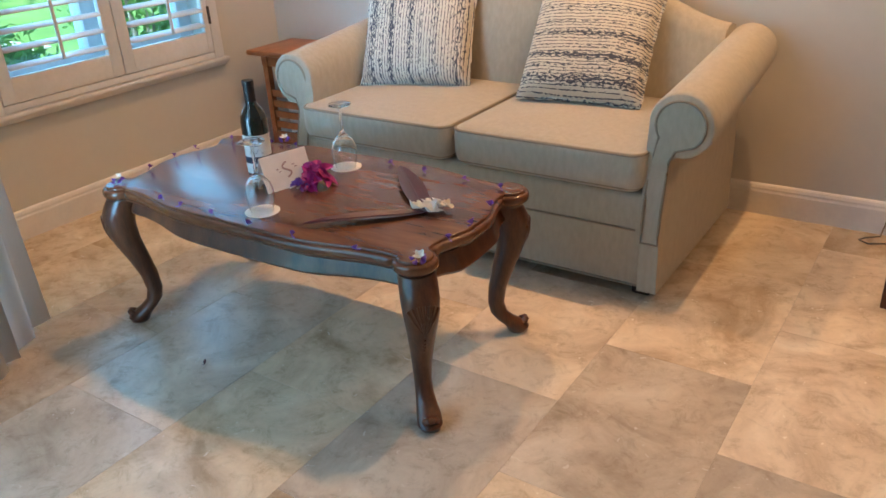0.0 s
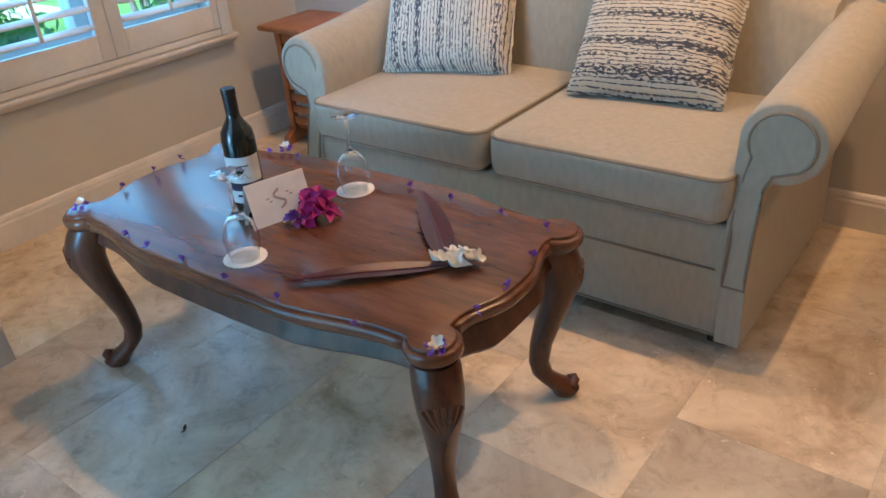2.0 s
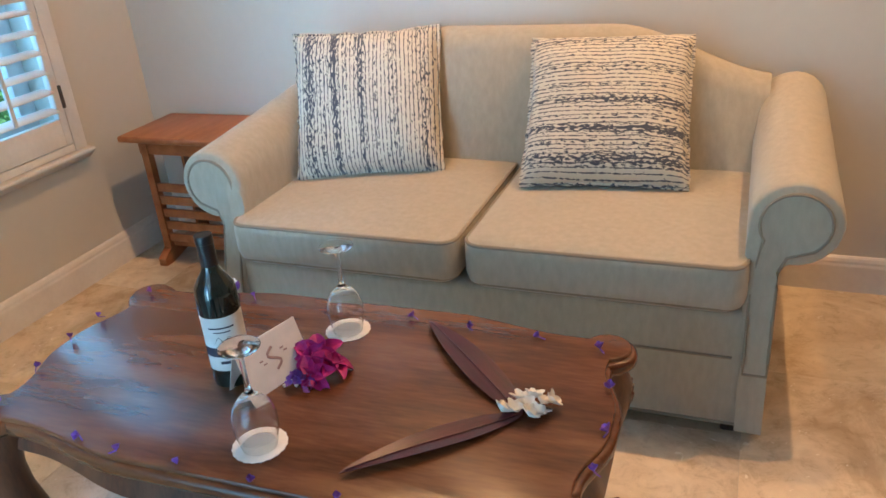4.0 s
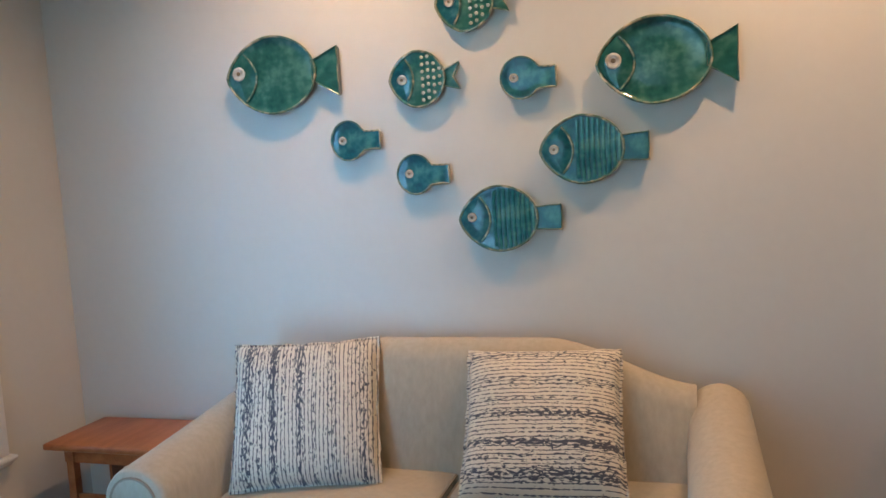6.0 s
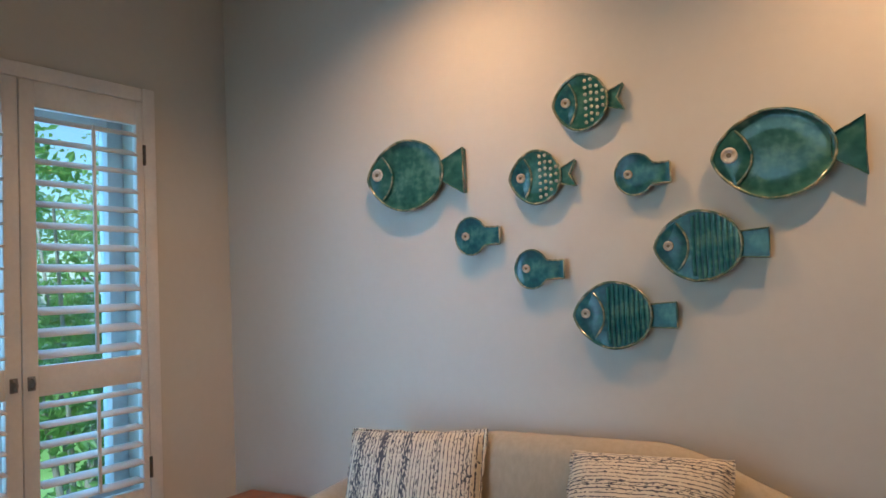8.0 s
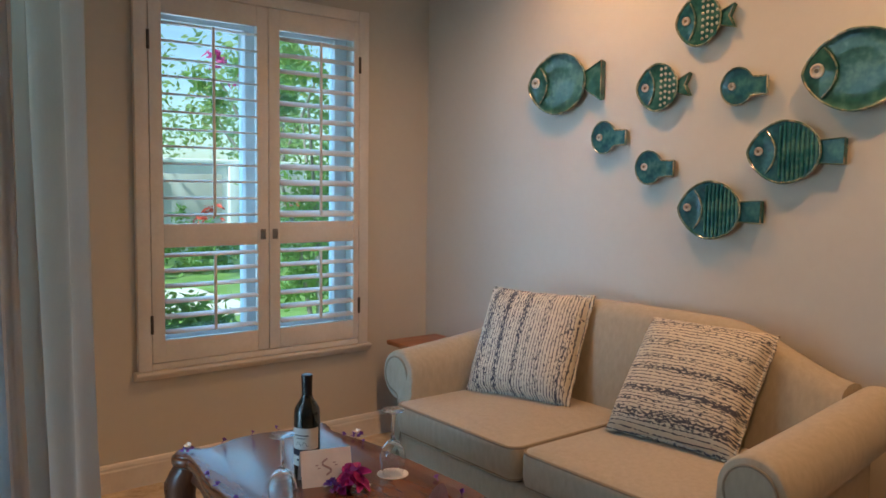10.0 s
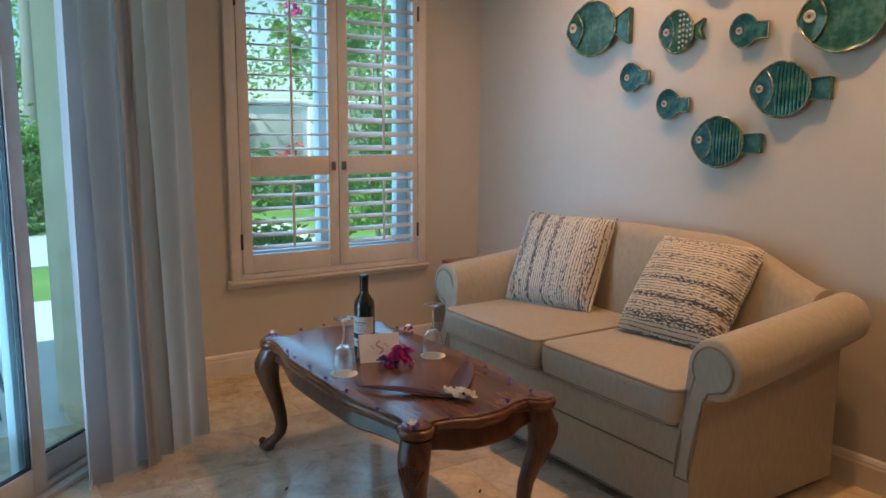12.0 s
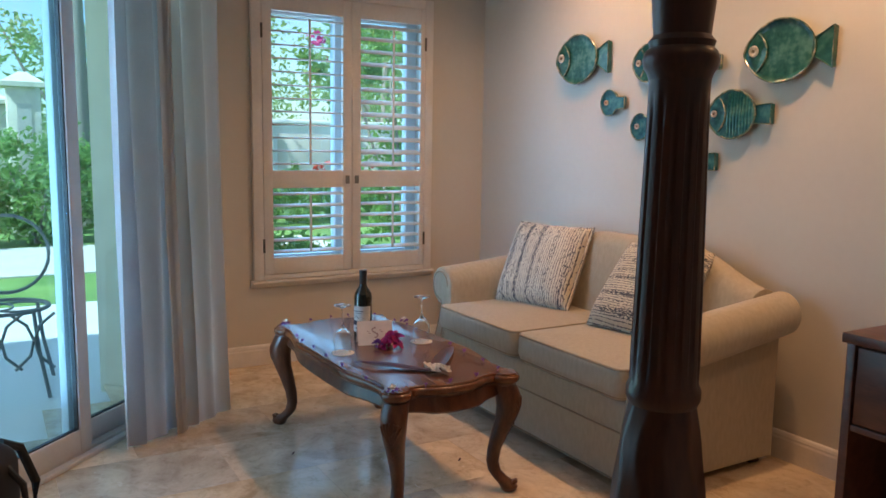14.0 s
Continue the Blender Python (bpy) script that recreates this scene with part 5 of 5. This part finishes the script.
for k, (x, y) in enumerate(((-8.2, 0.6), (-8.6, 2.0), (-9.0, 3.4), (-9.4, 4.8), (-9.6, 6.2), (-9.8, 7.6))):
    plant("flowering_shrub", "rounded green shrub with red blossom beyond the lawn", "shrub", (x, y, G), [((0, 0, 0.45), (0.75, 0.85, 0.48), 2000)], 0.055, M_LEAF, stem_set(4, 0.7, 0.4, 0.016), (M_RED, [((0.4, random.uniform(-0.5, 0.5), 0.75), 0.22), ((0.3, random.uniform(-0.5, 0.5), 0.9), 0.2)], 26, 0.06), group="flowering shrubs")
for k, (x, y) in enumerate(((-6.9, -3.4), (-7.1, -2.3), (-7.0, -1.3), (-7.3, -4.6))):
    plant("hedge_shrub", "dense bright green shrub beside the garden path", "shrub", (x, y, G), [((0, 0, 0.72), (0.65, 0.75, 0.72), 3200)], 0.055, M_LEAF, stem_set(4, 1.0, 0.35, 0.02), group="hedge shrubs")
TREES = ((-12.6, 1.2, 4.6), (-13.2, 5.6, 5.4), (-16, -5.0, 5.6), (-18, -1.2, 6.0), (-19, 3.4, 6.4), (-17.5, 7.0, 5.6), (-16, 10.5, 5.5), (-20, 14.0, 6.6), (-23, -9.0, 7.0), (-26, 6.0, 7.0))
for x, y, h in TREES:
    limbs = [([(0, 0, 0), (0.1, 0.05, h * 0.3), (0.05, 0.1, h * 0.62)], 0.16, 0.07)]
    for a in (0.4, 2.4, 4.4):
        limbs.append(([(0.08, 0.06, h * 0.32), (0.7 * math.cos(a), 0.7 * math.sin(a), h * 0.5), (1.3 * math.cos(a), 1.3 * math.sin(a), h * 0.72)], 0.06, 0.02))
    plant("tree", "leafy garden tree with a pale trunk behind the lawn", "tree", (x, y, G), [((0, 0, h * 0.58), (2.3, 2.3, h * 0.40), 1900)], 0.10, M_LEAF2, limbs, group="garden trees")
for x, y in ((-8.9, -1.55),):
    ob = thing("palm_trunk", "tall pale ringed palm trunk in the garden", "palm", pose(x, y, G))
    part("trunk", lathe([(0.165 - 0.011 * k * 0.3 + (0.008 if k % 2 else 0), 0.16 * k) for k in range(36)], 20), M_BARK, ob)
    lists = ([], [])
    rnd = random.Random(5)
    for k in range(16):
        a = 2 * math.pi * k / 16
        for f in np.linspace(0.1, 1, 26):
            px, pz = 2.2 * f, 5.6 + 0.9 * math.sin(2.2 * f) - 1.3 * f * f
            for s in (-1, 1):
                i = len(lists[0])
                lw = 0.42 * (1 - 0.6 * f)
                for lx, ly, lz in ((px, 0, pz), (px + 0.05, 0, pz), (px + 0.18, s * lw, pz - 0.16)):
                    lists[0].append(Vector((lx * math.cos(a) - ly * math.sin(a), lx * math.sin(a) + ly * math.cos(a), lz)))
                lists[1].append((i, i + 1, i + 2))
    leaf_mesh("fronds", lists, M_LEAF2, ob)


def pillar(x, y, h):
    ob = thing("gate_pillar", "cream stucco garden pillar with a pyramid cap", "pillar", pose(x, y, G), "garden pillars")
    part("shaft", bx(-0.21, 0.21, -0.21, 0.21, 0, h, bevel=0.01), M_CREAM, ob)
    part("inset_panel", bx(0.205, 0.218, -0.09, 0.09, 0.5, h - 0.22), M_PATH, ob, "recessed tan panel")
    bm = bx(-0.28, 0.28, -0.28, 0.28, h, h + 0.08, bevel=0.012)
    join(bm, loft([[(-s, -s, z), (s, -s, z), (s, s, z), (-s, s, z)] for s, z in ((0.26, h + 0.08), (0.05, h + 0.22))]))
    part("cap", bm, M_CREAM, ob, smooth=False)


pillar(-8.1, -2.35, 2.05)
pillar(-9.2, -2.75, 1.85)
pillar(-9.9, -1.2, 2.05)


def garden_wall(x, y0, bays, bay, h):
    """Low white wall of framed panels between posts, with a coping."""
    ob = thing("garden_wall", "low white panelled garden wall beyond the flowering shrubs", "garden wall", pose(x, y0, G))
    part("wall", bx(-0.08, 0.08, 0, bays * bay, 0, h, bevel=0.01), M_WHITEWALL, ob)
    part("coping", bx(-0.15, 0.15, -0.05, bays * bay + 0.05, h, h + 0.09, bevel=0.02), M_WHITEWALL, ob)
    for k in range(bays + 1):
        part("post", bx(0.085, 0.20, k * bay - 0.13, k * bay + 0.13, 0, h - 0.002, bevel=0.01), M_WHITEWALL, ob)
    for k in range(bays):
        a, b = k * bay + 0.25, (k + 1) * bay - 0.25
        part("panel", bx(0.083, 0.11, a, b, 0.35, h - 0.2, bevel=0.01), M_PATH, ob, "pale tan raised panel")


garden_wall(-11.4, 0.4, 6, 1.7, 1.75)


def hoop(cx, cz, r, rod, n=28):
    return sweep([(cx + r * math.cos(q), 0, cz + r * math.sin(q)) for q in [2 * math.pi * k / n for k in range(n)]], rod, 8, loop=True)


chair = thing("garden_chair", "grey wrought-iron garden chair with hooped back on the patio", "garden chair", pose(-0.25, -2.80, G + 0.02, 0, 0, 84))
part("seat_rim", hoop(0, 0, 0.22, 0.010), M_IRON, chair, at=pose(0, 0, 0.45, 90, 0, 0))
for x in (-0.08, 0.08):
    part("seat_ring", hoop(x, 0, 0.13, 0.006), M_IRON, chair, at=pose(0, 0, 0.45, 90, 0, 0))
part("back_hoop", hoop(0, 0.70, 0.215, 0.010), M_IRON, chair, at=pose(0, 0.2, 0, -8, 0, 0))
for x in (-0.15, 0.0, 0.15):
    part("apron_arc", sweep([(x - 0.10, 0, 0.44), (x - 0.03, 0, 0.38), (x, 0, 0.30), (x - 0.02, 0, 0.22), (x - 0.09, 0, 0.15)], 0.008, 8), M_IRON, chair, at=pose(0, -0.17, 0))
    part("apron_arc", sweep([(x + 0.10, 0, 0.44), (x + 0.03, 0, 0.38), (x + 0.004, 0, 0.30), (x + 0.02, 0, 0.22), (x + 0.09, 0, 0.15)], 0.008, 8), M_IRON, chair, at=pose(0, -0.17, 0))
for x in (-0.17, 0.17):
    for y in (-0.16, 0.18):
        part("leg", sweep([(x * 0.9, y * 0.9, 0.45), (x, y, 0.25), (x * 1.25, y * 1.25, 0.0)], 0.010, 8), M_IRON, chair)

# ---- floor tiles ----
TW, TL, GAP = 0.406, 0.610, 0.0011
rnd = random.Random(11)
tile_meshes = {}


def tile_mesh(x0, x1, y0, y1):
    """A tile of the given span about its middle; whole ones share one mesh."""
    key = (round(x1 - x0, 3), round(y1 - y0, 3))
    if key not in tile_meshes:
        w, h = (x1 - x0 - GAP) / 2, (y1 - y0 - GAP) / 2
        bm = bx(-w, w, -h, h, -0.003, 0.0, bevel=0.0003, seg=1)
        me = bpy.data.meshes.new("tile")
        bm.to_mesh(me)
        bm.free()
        me.materials.append(M_TILE)
        tile_meshes[key] = me
    return tile_meshes[key]


def inside(x, y):
    return 0 <= x <= XR and YB <= y <= 0 and (x - 0.42) > -(y + 1.93) - 0.02 and (y > DEND.y or x > DEND.x) or (0 <= x < 0.5 and -1.93 <= y <= 0)


for col in range(-3, 13):
    xa = 1.11 + TW * col
    xb = min(xa + TW, XR + 0.1)
    xa = max(xa, -0.1)
    off = -0.53 if col % 2 else -0.835
    for row in range(-2, 10):
        ya = max(off - TL * (row + 1), YB - 0.1)
        yb = min(off - TL * row, 0.1)
        if xb - xa < 0.05 or yb - ya < 0.05:
            continue
        x, y = (xa + xb) / 2, (ya + yb) / 2
        if any(inside(min(XR, max(0, q)), min(0, max(YB, s))) for q in (xa, x, xb) for s in (ya, y, yb)):
            tile = new("tile", tile_mesh(xa, xb, ya, yb))
            tile.parent = floor
            tile.matrix_basis = pose(x, y, rnd.uniform(-0.0002, 0.0002), 0, 0, rnd.choice((0, 180)))
